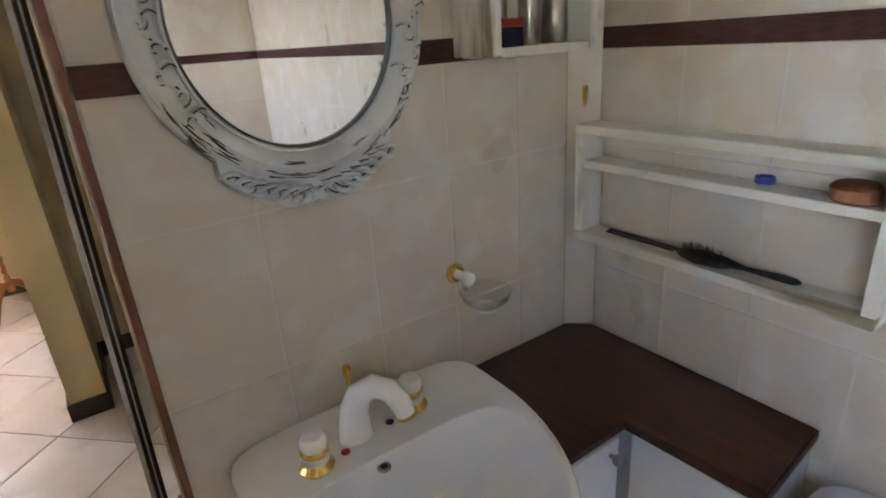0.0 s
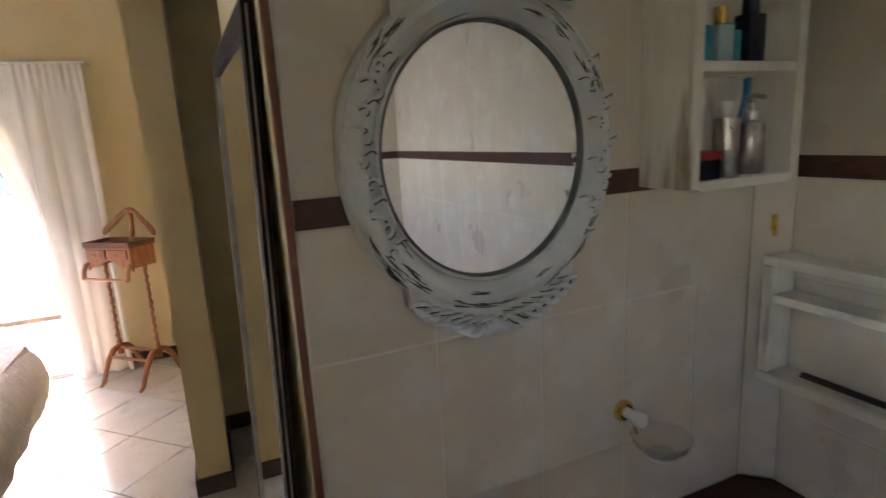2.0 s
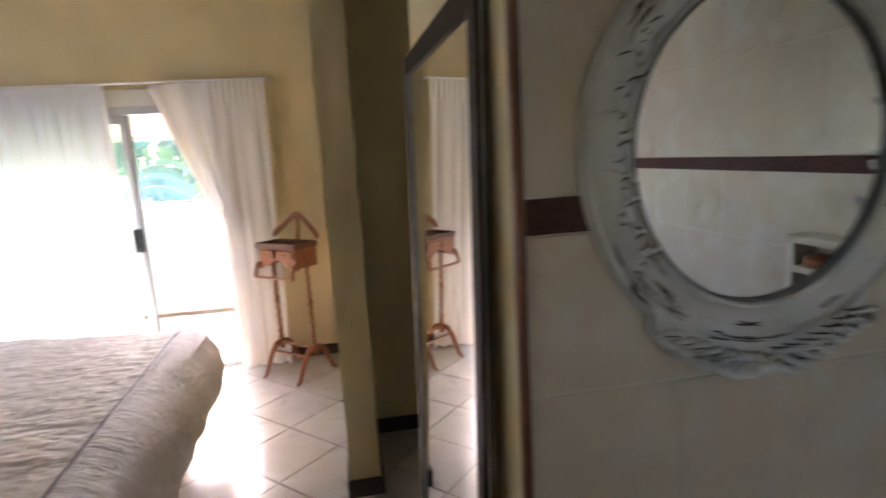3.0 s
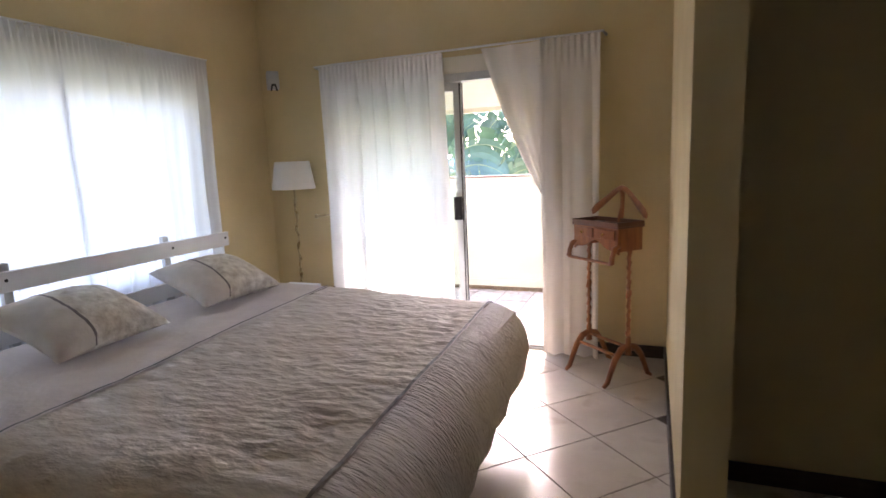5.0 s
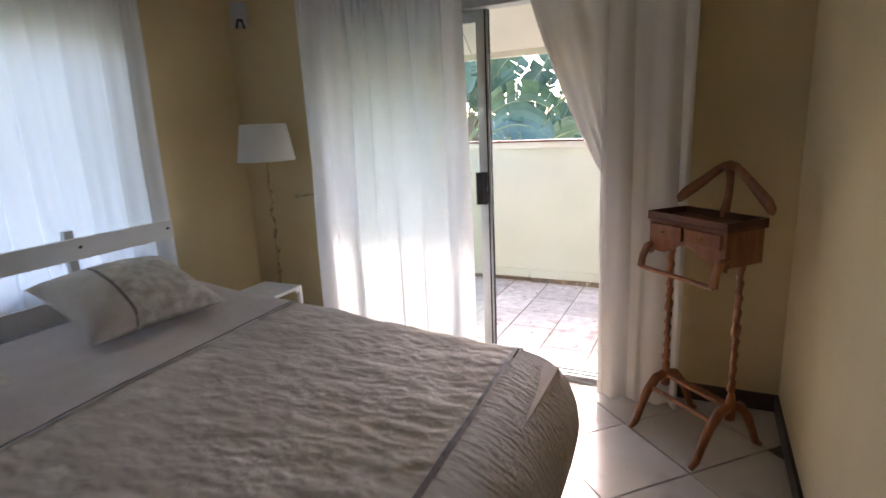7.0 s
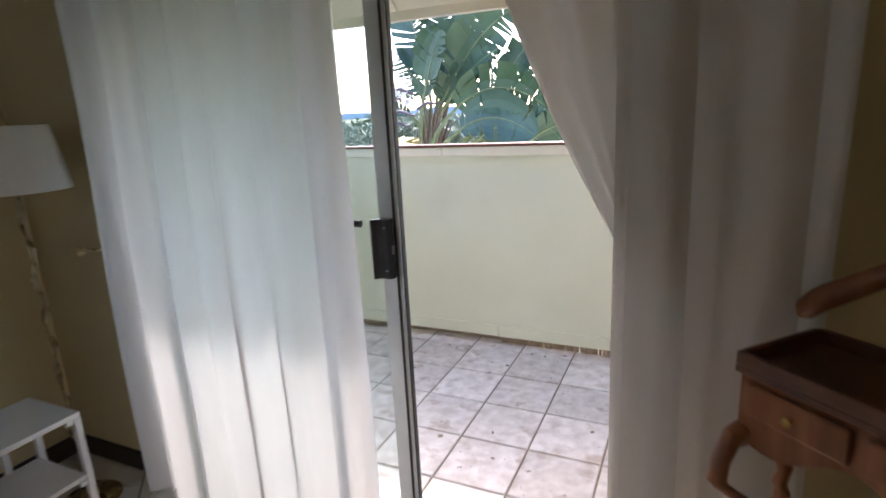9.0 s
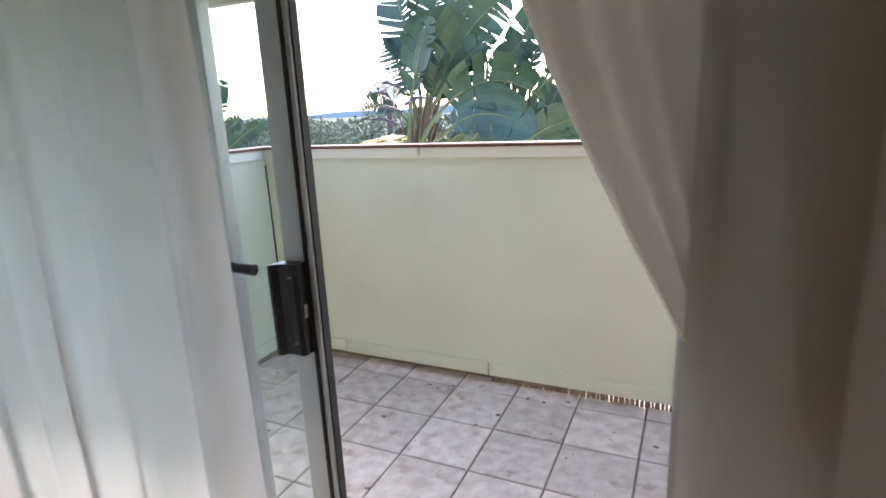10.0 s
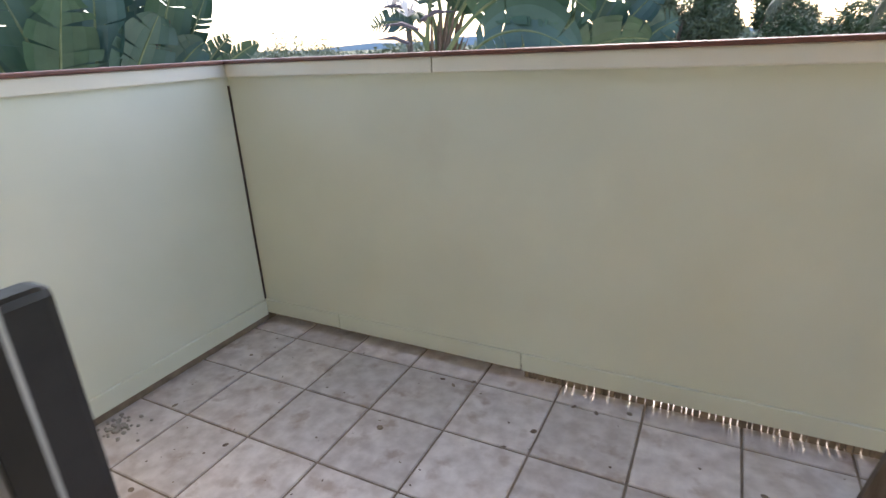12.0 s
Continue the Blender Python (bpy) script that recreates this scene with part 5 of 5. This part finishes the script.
def paddle(bm, mid, width, side, seed, split=.5, fold=.25):
    """A banana-like leaf on a midrib: a blade on each side, torn into strips."""
    rg = random.Random(seed)
    n = len(mid) - 1
    for hand in (-1, 1):
        j = 0
        while j < n:
            k = min(n, j + (rg.choice((1, 1, 2, 2, 3)) if rg.random() < split else rg.choice((4, 6, 8))))
            skew, lift = rg.uniform(-.12, .14), rg.uniform(-.16, .16)
            strip = []
            for i in range(j, k + 1):
                q = mid[i]
                dd = (mid[min(n, i + 1)] - mid[max(0, i - 1)]).normalized()
                s = i / n
                w = width * (max(0, math.sin(math.pi * min(1, .05 + s * .94))) ** .5) * (1 - .22 * s)
                sd = (side - dd * side.dot(dd)).normalized()
                up = sd.cross(dd)
                inner = (1 if i == j else -1 if i == k else 0) * .22 * (mid[min(n, i + 1)] - mid[max(0, i - 1)]).length * (0 if i in (0, n) else 1)
                row = [bm.verts.new(q + sd * (hand * w * t) + up * (w * (fold * t - (.30 + fold) * t * t + lift * t * t)) + dd * (w * t * (.34 + skew) + inner * t)) for t in (0, .35, .7, 1.0)]
                strip.append(row)
            for a, b in zip(strip, strip[1:]):
                for t in range(3):
                    bm.faces.new((a[t], b[t], b[t + 1], a[t + 1]))
            j = k


def bird_plant(at, along, leaves, label, dry=14, seed=1):
    """A giant bird-of-paradise clump: fibrous trunk, fanned stalks, paddle leaves. Each leaf: its foot and tip as
    (distance along the clump, height), half width, arch, tearing, depth, turn about the midrib, bluish."""
    rg = random.Random(seed)
    t = thing("giant_strelitzia", at, label, "plant", group="garden plants")
    x, y, z = at
    along = Vector((along[0], along[1], 0)).normalized()
    into = Vector((-along.y, along.x, 0))

    def place(r, h, d):
        return Vector((x, y, 0)) + along * r + into * d + Vector((0, 0, h))

    bm = bmesh.new()
    sweep(bm, [(x, y, z), (x + .05, y, z + 1.5), (x, y, z + 3.0), (x, y, .95), (x, y, 1.2)], [.24, .20, .19, .15, .07], 12)
    part("trunk", bm, DRYSTALK, t, "fibrous grey-brown trunk", smooth=True)
    for i in range(dry):
        a, top = rg.uniform(-.25, 1.0), rg.uniform(.15, .6)
        p0, p1 = place(rg.uniform(-.1, .14), .6, -.1), place(a * .42, .95 + top, -rg.uniform(0, .25))
        bm = sweep(bmesh.new(), [p0.lerp(p1, q) for q in (0, .2, .4, .6, .8, 1)], [.034, .03, .026, .022, .016, .006], 6, flat=.5)
        part("leaf_base", bm, DRYSTALK, t, "dry brown leaf sheath", smooth=True)
    for i, (r0, h0, r1, h1, wd, arch, sp, dep, turn, blue) in enumerate(leaves):
        a, b = place(r0, h0, dep), place(r1, h1, dep * 1.3)
        mid = [a.lerp(b, q / 30) + Vector((0, 0, arch * 4 * (q / 30) * (1 - q / 30))) for q in range(31)]
        first = (mid[1] - mid[0]).normalized()
        root = place(rg.uniform(-.08, .1), .75, dep * .3)
        knee = a - first * ((a - root).length * .45)
        bm = sweep(bmesh.new(), [root.lerp(knee, q) .lerp(knee.lerp(a, q), q) for q in (0, .25, .5, .75, 1)], [.034, .03, .026, .022, .018], 7)
        st = part("stalk", bm, STALK, t, smooth=True)
        axis = (b - a).normalized()
        side = Matrix.Rotation(turn, 3, axis) @ axis.cross(into).normalized()
        bm = bmesh.new()
        paddle(bm, mid, wd, side, seed * 50 + i, sp, .22)
        part("leaf", bm, STRELBLUE if blue else STREL, st, "torn dark green paddle leaf")
        bm = sweep(bmesh.new(), mid, [.015 - .012 * q / 30 for q in range(31)], 5)
        part("midrib", bm, STALK, st, "pale green midrib")
    return t


MX, MY = -4.02, 9.6
main_plant = bird_plant((MX, MY, -2.8), (1, 0), [
    (.02, 1.80, -.22, 2.70, .30, .05, .85, .05, .2, True),
    (-.05, 1.62, -.34, 2.15, .20, .05, .9, .0, -.3, True),
    (.12, 1.75, .30, 2.85, .34, .05, .7, .15, .35, False),
    (.22, 1.58, .95, 2.75, .40, .10, .75, .0, -.25, False),
    (.30, 1.52, 1.22, 2.45, .34, .16, .85, -.15, .15, False),
    (.20, 1.50, .62, 2.25, .36, .08, .6, .25, .4, True),
    (.10, 1.55, .40, 2.30, .30, .06, .5, -.25, -.4, False),
    (.95, 1.72, 1.32, 2.52, .20, -.01, .15, .4, .2, False),
    (1.10, 1.55, 1.36, 2.20, .19, .0, .25, .45, -.5, False),
    (.55, 1.45, 1.60, 1.42, .31, .20, .6, -.3, .10, False),
    (.60, 1.20, 1.50, 1.12, .30, .16, .4, -.35, -.35, True),
    (.75, 1.10, 1.35, 1.25, .28, .06, .3, -.1, .5, True),
    (1.60, 1.78, 1.92, 2.08, .13, .02, .3, .35, .3, False),
    (1.62, 1.85, 1.78, 2.17, .10, .0, .3, .45, -.2, False),
    (1.45, 1.70, 1.52, 1.95, .10, .02, .3, .3, .6, False),
    (1.40, 1.20, 1.70, 1.85, .24, .02, .35, .3, .2, False),
    (1.55, 1.10, 2.02, 1.62, .22, .04, .4, .3, -.3, True),
    (1.30, 1.05, 1.95, 1.20, .26, .08, .4, .2, .3, False),
    (1.70, 1.00, 2.15, 1.35, .20, .05, .3, .35, -.2, True),
    (.80, 1.55, 1.12, 2.05, .22, .03, .6, .3, .5, True),
    (-.18, 1.40, -.62, 1.42, .13, .06, .95, -.1, .3, True),
    (.45, 1.60, 1.05, 2.05, .22, .06, .8, -.2, -.5, False),
], "giant strelitzia with torn paddle leaves and white flowers behind the parapet", seed=3, dry=22)
rng = random.Random(5)
for cx, cz in ((MX - .22, 1.62), (MX - .14, 1.50), (MX - .32, 1.58), (MX - .12, 1.70)):
    bm = bmesh.new()
    for i in range(9):
        a = rng.uniform(.2, 2.9)
        sweep(bm, [(cx, MY - .25, cz), (cx + .09 * math.cos(a), MY - .27, cz + .10 * math.sin(a)), (cx + .15 * math.cos(a), MY - .28, cz + .17 * math.sin(a))], [.008, .016, .002], 5, flat=.4)
    part("flower", bm, PETAL, main_plant, "white pointed flower petals", smooth=True)
for cx, cz, d in ((MX - .05, 1.42, -1), (MX - .10, 1.58, -1), (MX - .15, 1.30, -1), (MX, 1.5, 1), (MX - .05, 1.68, -1)):
    bm = sweep(bmesh.new(), [(cx, MY - .22, cz - .04), (cx + d * .15, MY - .25, cz + .02), (cx + d * .36, MY - .26, cz + .01)], [.03, .035, .004], 7, flat=.6)
    part("bract", bm, BRACT, main_plant, "purple-grey boat-shaped bract", smooth=True)

LX0, LY0 = -5.75, 7.75
bird_plant((LX0, LY0, -2.8), (.62, .78), [
    (.00, 1.10, .38, 2.02, .20, -.02, .45, .0, .3, False),
    (.20, 1.12, .56, 1.76, .15, -.01, .3, .05, -.3, False),
    (-.12, 1.15, .00, 2.30, .22, .0, .25, .1, .5, True),
    (-.25, 1.15, -.25, 2.35, .25, .02, .3, .0, .2, True),
    (-.50, 1.10, -.75, 2.45, .30, .04, .25, .1, -.2, True),
    (-.70, 1.05, -.95, 2.10, .30, .04, .3, -.1, .3, False),
    (-.40, 1.00, -.20, 2.05, .28, .0, .2, -.15, -.3, True),
    (-.95, 1.00, -1.35, 2.15, .30, .05, .4, .0, .2, True),
    (-.20, .95, .15, 1.55, .24, .02, .3, -.2, .2, True),
    (-.65, .95, -.45, 1.70, .28, .02, .3, -.25, .5, False),
    (.30, .98, .70, 1.40, .13, .02, .6, .3, .1, False),
    (.40, .95, .95, 1.33, .11, .05, .7, .3, .2, False),
    (.05, .95, .45, 1.35, .18, .04, .4, -.1, -.2, True),
    (-.05, 1.3, .22, 2.45, .16, .0, .5, .3, .3, False),
], "broad giant strelitzia clump beyond the balcony corner", seed=7, dry=5)


def leafy_tree(name, at, height, spread, leaves, size, mat, label, seed, blobs=9, base=.25):
    """Trunk, limbs and a crown of many small leaves in uneven clumps."""
    rg = random.Random(seed)
    x, y, z = at
    t = thing(name, at, label, "tree" if name == "tree" else "bush", group="garden trees")
    bm = bmesh.new()
    sweep(bm, [(x, y, z), (x + .1, y, z + height * .3), (x - .05, y, z + height * .62), (x, y, z + height * .8)], [.05 * height * .5, .04 * height * .5, .022 * height * .5, .01 * height], 8)
    centres = []
    for i in range(blobs):
        a, r = rg.uniform(0, 2 * math.pi), spread * math.sqrt(rg.uniform(.05, 1))
        cz = z + height * rg.uniform(base, .93) - .25 * height * (r / spread) ** 2 * rg.random()
        c = Vector((x + r * math.cos(a), y + r * math.sin(a), cz))
        centres.append((c, spread * rg.uniform(.26, .5)))
        sweep(bm, [(x, y, z + height * rg.uniform(.25, .5)), ((x + c.x) / 2, (y + c.y) / 2, z + height * .5), c], [.05 + .008 * height, .04, .012], 5)
    part("trunk", bm, BARK, t, "forked grey-brown trunk and limbs", smooth=True)
    verts, faces = [], []
    for i in range(leaves):
        c, r = centres[rg.randrange(len(centres))]
        d = Vector((rg.gauss(0, 1), rg.gauss(0, 1), rg.gauss(0, .8)))
        p = c + d.normalized() * (r * rg.uniform(.35, 1.0) ** .7) * rg.uniform(.75, 1.12)
        u = Vector((rg.gauss(0, 1), rg.gauss(0, 1), rg.gauss(0, 1))).normalized()
        v = u.cross(Vector((rg.gauss(0, 1), rg.gauss(0, 1), rg.gauss(0, 1)))).normalized()
        s = size * rg.uniform(.6, 1.4)
        k = len(verts)
        verts += [p - u * s, p + v * s * .32, p + u * s, p - v * s * .32]
        faces.append((k, k + 1, k + 2, k + 3))
    me = bpy.data.meshes.new("crown")
    me.from_pydata([tuple(q - Vector(at)) for q in verts], [], faces)
    me.materials.append(mat)
    cr = new("crown", me)
    cr.parent = t
    return t


leafy_tree("tree", (-2.9, 23.0, -2.8), 5.5, 1.45, 15000, .080, OLIVE, "young olive-green tree with a loose crown", 21, 16, .35)
leafy_tree("tree", (-1.6, 24.0, -2.8), 6.2, 1.6, 17000, .080, DEEPGREEN, "dark rounded tree beyond the garden", 22, 20, .35)
leafy_tree("tree", (.0, 23.0, -2.8), 4.9, 1.5, 14000, .080, DEEPGREEN, "dark bushy tree under the palm", 23, 16, .35)
leafy_tree("bush", (1.8, 26.0, -2.8), 4.7, 1.9, 13000, .10, OLIVE, "loose olive-green garden shrub with small leaves", 24, 18, .35)
leafy_tree("bush", (4.2, 27.0, -2.8), 4.9, 2.1, 13000, .10, OLIVE, "loose olive-green garden shrub with small leaves", 25, 18, .35)
leafy_tree("bush", (-4.9, 26.0, -2.8), 4.3, 1.8, 11000, .09, DEEPGREEN, "dark green shrub behind the strelitzia", 26, 14, .35)
leafy_tree("bush", (-19.4, 27.0, -2.8), 4.25, 2.3, 7500, .10, HAZEGREEN, "rounded grey-green bush in the distance, haze in its colour", 27, 18, .35)
leafy_tree("bush", (-23.5, 27.5, -2.8), 4.0, 2.2, 6000, .10, HAZEGREEN, "rounded grey-green bush in the distance, haze in its colour", 28, 16, .35)
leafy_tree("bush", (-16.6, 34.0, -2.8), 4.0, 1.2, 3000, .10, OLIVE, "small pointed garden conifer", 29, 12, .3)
leafy_tree("bush", (-28.5, 27.5, -2.8), 4.4, 2.6, 6000, .11, HAZEGREEN, "rounded grey-green bush in the distance, haze in its colour", 30, 16, .35)
leafy_tree("bush", (-8.3, 27.5, -2.8), 3.9, 1.6, 4500, .09, OLIVE, "low olive-green shrub beyond the parapet", 31, 14, .35)
leafy_tree("bush", (-12.0, 60.0, -2.8), 5.0, 3.2, 5000, .18, HAZEGREEN, "far shrub on the slope, haze in its colour", 32, 16, .3)


def feather_palm(at, fronds, label, seed, mat, trunk_top, trunk_r):
    """A palm: trunk, arching ribs, hanging leaflets."""
    rg = random.Random(seed)
    x, y, z = at
    t = thing("palm_tree", at, label, "palm tree", group="garden trees")
    bm = bmesh.new()
    sweep(bm, [(x, y, z), (x, y, (z + trunk_top) / 2), (x, y, trunk_top)], [trunk_r * 1.2, trunk_r, trunk_r * .9], 12)
    part("trunk", bm, BARK, t, "rough grey palm trunk", smooth=True)
    for az, rise, length in fronds:
        d = Vector((math.cos(az), math.sin(az), rise)).normalized()
        p, rib = Vector((x, y, trunk_top)), []
        for i in range(30):
            rib.append(p.copy())
            d = (d + Vector((0, 0, -.055))).normalized()
            p = p + d * (length / 30)
        bm = bmesh.new()
        sweep(bm, rib, [.028 - .024 * i / 29 for i in range(30)], 5)
        for i in range(4, 30):
            for k in range(4):
                q = rib[i - 1].lerp(rib[i], k / 4)
                dd = (rib[i] - rib[i - 1]).normalized()
                for hand in (-1, 1):
                    sd = dd.cross(Vector((0, 0, 1))).normalized() * hand
                    ln = .42 * (1 - .5 * abs(i / 29 - .45)) * rg.uniform(.8, 1.15)
                    tip = q + sd * ln * .55 + dd * ln * .35 + Vector((0, 0, -ln * rg.uniform(.45, .95)))
                    midp = q + sd * ln * .35 + dd * ln * .2 + Vector((0, 0, -.02))
                    w = dd * .011
                    vs = [bm.verts.new(c) for c in (q - w, q + w, midp + w, midp - w, tip)]
                    bm.faces.new((vs[0], vs[1], vs[2], vs[3]))
                    bm.faces.new((vs[3], vs[2], vs[4]))
        part("frond", bm, mat, t, "arching palm frond")
    return t


feather_palm((.72, 13.2, -2.8), [(2.75, .75, 2.0), (3.2, .55, 2.1), (3.6, .8, 2.0), (2.2, .9, 1.9), (4.3, .5, 1.8), (.3, .8, 2.0), (5.2, .7, 1.9), (1.2, .8, 1.9), (3.05, -.1, 1.0)],
             "tall feathery palm with dusty drooping fronds", 41, PALMLEAF, 2.05, .17)
feather_palm((-4.75, 10.2, -2.8), [(2.6, .7, .8), (1.9, .9, .8), (.6, .8, .8), (3.5, .6, .8), (4.4, .7, .8), (5.3, .8, .7), (0.1, .3, .6)],
             "small yellowing palm beside the strelitzia", 43, YELLOWLEAF, .95, .09)
feather_palm((-12.6, 24.0, -2.8), [(a * .7, .6, 1.0) for a in range(9)], "small distant palm against the sky", 44, DEEPGREEN, 2.35, .12)

rg = random.Random(61)
verts, faces = [], []
for i in range(42000):                    # rough woods that hide the foot of the hills
    d = rg.uniform(34, 75)
    a = radians(rg.uniform(-35, 72))
    x, y = -1.3 - d * math.sin(a), 4.5 + d * math.cos(a)
    top = 3.35 + d * .004 + 1.1 * noise.noise(Vector((x * .12, y * .12, 0))) + .55 * noise.noise(Vector((x * .45, y * .45, 3)))
    p = Vector((x, y, -2.8 + top * rg.uniform(.35, 1.0) ** .6))
    u = Vector((rg.gauss(0, 1), rg.gauss(0, 1), rg.gauss(0, 1))).normalized()
    v = u.cross(Vector((rg.gauss(0, 1), rg.gauss(0, 1), rg.gauss(0, 1)))).normalized()
    w = rg.uniform(.16, .38)
    k = len(verts)
    verts += [tuple(p - u * w), tuple(p + v * w * .5), tuple(p + u * w), tuple(p - v * w * .5)]
    faces.append((k, k + 1, k + 2, k + 3))
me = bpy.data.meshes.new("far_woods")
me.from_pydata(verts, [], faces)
me.materials.append(HAZEGREEN)
tagged(new("far_woods", me), "grey-green scrub covering the far slope, haze in its colour", "woods", kind="stuff")

# blown grit and dark specks on the tiles
bm = bmesh.new()
for i in range(190):
    r = rng.choice((.003, .004, .005, .006, .014)) if i % 9 else rng.uniform(.010, .018)
    m = Matrix.Translation((rng.uniform(-3.2, .4), rng.uniform(4.9, 6.25), .0012)) @ Matrix.Rotation(rng.uniform(0, 3), 4, "Z") @ Matrix.Diagonal((r, r * rng.uniform(.35, .9), .0012 if r < .009 else .0007, 1))
    bmesh.ops.create_icosphere(bm, subdivisions=1, radius=1, matrix=m)
solid("grit", bm, GRIT, (-1.5, 5.6, 0), "dry brown grit and specks scattered over the balcony tiles", "grit", kind="stuff", smooth=True)

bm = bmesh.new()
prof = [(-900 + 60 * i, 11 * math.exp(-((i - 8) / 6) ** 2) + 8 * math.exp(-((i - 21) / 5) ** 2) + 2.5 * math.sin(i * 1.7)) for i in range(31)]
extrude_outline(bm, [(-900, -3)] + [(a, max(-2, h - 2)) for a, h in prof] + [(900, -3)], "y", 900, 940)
structure("backdrop", bm, HILL, "low hills on the horizon, haze blue in their colour", "hills")


# ---- tiles, piece by piece ----
def tile_mesh(name, sx, sy, t, bev, mat, axis="z"):
    """One tile with a softened face, its front at 0 on the axis given."""
    bm = bmesh.new()
    rows = []
    for grow, d in ((0, -t), (0, -bev), (-bev, 0)):
        hx, hy = sx / 2 + grow, sy / 2 + grow
        row = []
        for a, b in ((-hx, -hy), (hx, -hy), (hx, hy), (-hx, hy)):
            row.append(bm.verts.new({"z": (a, b, d), "y": (a, -d, b), "x": (-d, a, b)}[axis]))
        rows.append(row)
    for r0, r1 in zip(rows, rows[1:]):
        for k in range(4):
            bm.faces.new((r0[k], r0[(k + 1) % 4], r1[(k + 1) % 4], r1[k]))
    bm.faces.new(rows[0][::-1])
    bm.faces.new(rows[2])
    return to_mesh(name, bm, mat)


def lay(me, parent, at, turn=0.0):
    ob = new("tile", me)
    ob.parent = parent
    ob.location = at
    if turn:
        ob.rotation_euler = (0, 0, turn)
    return ob


rng = random.Random(2)
# bedroom and bathroom floor, laid on the diagonal
HALF = .2855
side = HALF * math.sqrt(2)
FT = tile_mesh("floor_tile", side - .006, side - .006, .018, .0015, FLOORTILE)
for i in range(-22, 23):
    for j in range(-22, 23):
        cx, cy = -.929 + HALF * (i + j + 1), 3.693 + HALF * (i - j)
        if not (W - .15 < cx < 1.05 and S - .1 < cy < N + .25):
            continue
        if (cx > -.1 and cy > 3.45) or (cx < BATH_W - .2 and cy < BED_S - .2):
            continue
        if cy + HALF > N + .0:
            bm = bmesh.new()
            bm.from_mesh(FT)
            bmesh.ops.rotate(bm, verts=bm.verts, matrix=Matrix.Rotation(radians(45), 3, "Z"))
            bmesh.ops.bisect_plane(bm, geom=bm.verts[:] + bm.edges[:] + bm.faces[:], plane_co=(0, N - .002 - cy, 0), plane_no=(0, 1, 0), clear_outer=True)
            if len(bm.faces) < 3:
                bm.free()
                continue
            lay(to_mesh("floor_tile_cut", bm, FLOORTILE), floor, (cx, cy, 0))
        else:
            lay(FT, floor, (cx, cy, rng.uniform(-.0006, .0004)), radians(45))

# balcony floor
BT = tile_mesh("balcony_tile", .296, .2955, .02, .003, BALCTILE)
for i in range(-7, 11):
    for j in range(0, 6):
        cx, cy = -1.525 + .3045 * (i + .5), 6.218 - .3035 * (j + .5) + .3035
        if cx + .15 > 1.6:
            continue
        if j == 0:
            bm = bmesh.new()
            bm.from_mesh(BT)
            bmesh.ops.bisect_plane(bm, geom=bm.verts[:] + bm.edges[:] + bm.faces[:], plane_co=(0, 6.415 - cy, 0), plane_no=(0, 1, 0), clear_outer=True)
            lay(to_mesh("balcony_tile_cut", bm, BALCTILE), balcony_floor, (cx, cy, 0))
        elif cy - .15 < N + .205:
            bm = bmesh.new()
            bm.from_mesh(BT)
            bmesh.ops.bisect_plane(bm, geom=bm.verts[:] + bm.edges[:] + bm.faces[:], plane_co=(0, N + .205 - cy, 0), plane_no=(0, -1, 0), clear_outer=True)
            lay(to_mesh("balcony_tile_cut", bm, BALCTILE), balcony_floor, (cx, cy, 0))
        else:
            lay(BT, balcony_floor, (cx, cy, rng.uniform(-.0012, .0008)))

# wall tiles: courses between the joints, with the brown border between
COURSES = [(-.274, .026), (.026, .326), (.326, .626), (.626, .926), (.926, 1.226), (1.226, 1.4315), (1.4765, 1.775), (1.775, 2.075), (2.075, 2.375), (2.375, 2.675)]
cache = {}


def wall_tiles(parent, axis, at, cuts, flip=False):
    for a, b in zip(cuts, cuts[1:]):
        for z0, z1 in COURSES:
            key = (axis, flip, round(abs(b - a), 3), round(z1 - z0, 3))
            if key not in cache:
                me = tile_mesh("wall_tile", abs(b - a) - .0038, z1 - z0 - .0038, .008, .0008, WALLTILE, axis)
                if flip:
                    me.transform(Matrix.Rotation(math.pi, 4, "Z"))
                cache[key] = me
            m = (a + b) / 2
            z = (z0 + z1) / 2
            lay(cache[key], parent, (m, at, z) if axis == "y" else (at, m, z))


wall_tiles(wall_basin, "y", .9, [.011, .215, .417, .608, .793, .946])
wall_tiles(wall_east, "x", E_, [.846, .652, .463, .276] + [.276 - .19 * k for k in range(1, 10)] + [S])
wall_tiles(wall_south, "y", S, [1.003, .813, .623, .433, .36], flip=True)
structure("trim", boxes((.011, .946, .8965, .9078, 1.4325, 1.4755)), BAND, "dark brown border strip between the wall tiles", "trim")
structure("trim", boxes((.9995, 1.0108, S, .846, 1.4325, 1.4755)), BAND, "dark brown border strip between the wall tiles", "trim")
structure("trim", boxes((.36, .9990, S - .0078, S + .0035, 1.4325, 1.4755)), BAND, "dark brown border strip between the wall tiles", "trim")
# boxed-in chamfer in the corner
bm = bmesh.new()
extrude_outline(bm, [(.9475, .8985), (1.0015, .8475), (1.0015, .8985)], "z", .7485, 2.72)
structure("corner_boxing", bm, WALLTILE, "narrow beige tiled strip across the corner", "trim")
# mortar behind the basin wall's tiles
for spec in ((.010, .946, .9012, .9078, 0, TOP), (E_ + .0012, E_ + .0078, S, .846, 0, TOP), (.36, E_, S - .0078, S - .0012, 0, 2.72)):
    structure("mortar", boxes(spec), GROUT, "pale grout between the wall tiles", "trim")
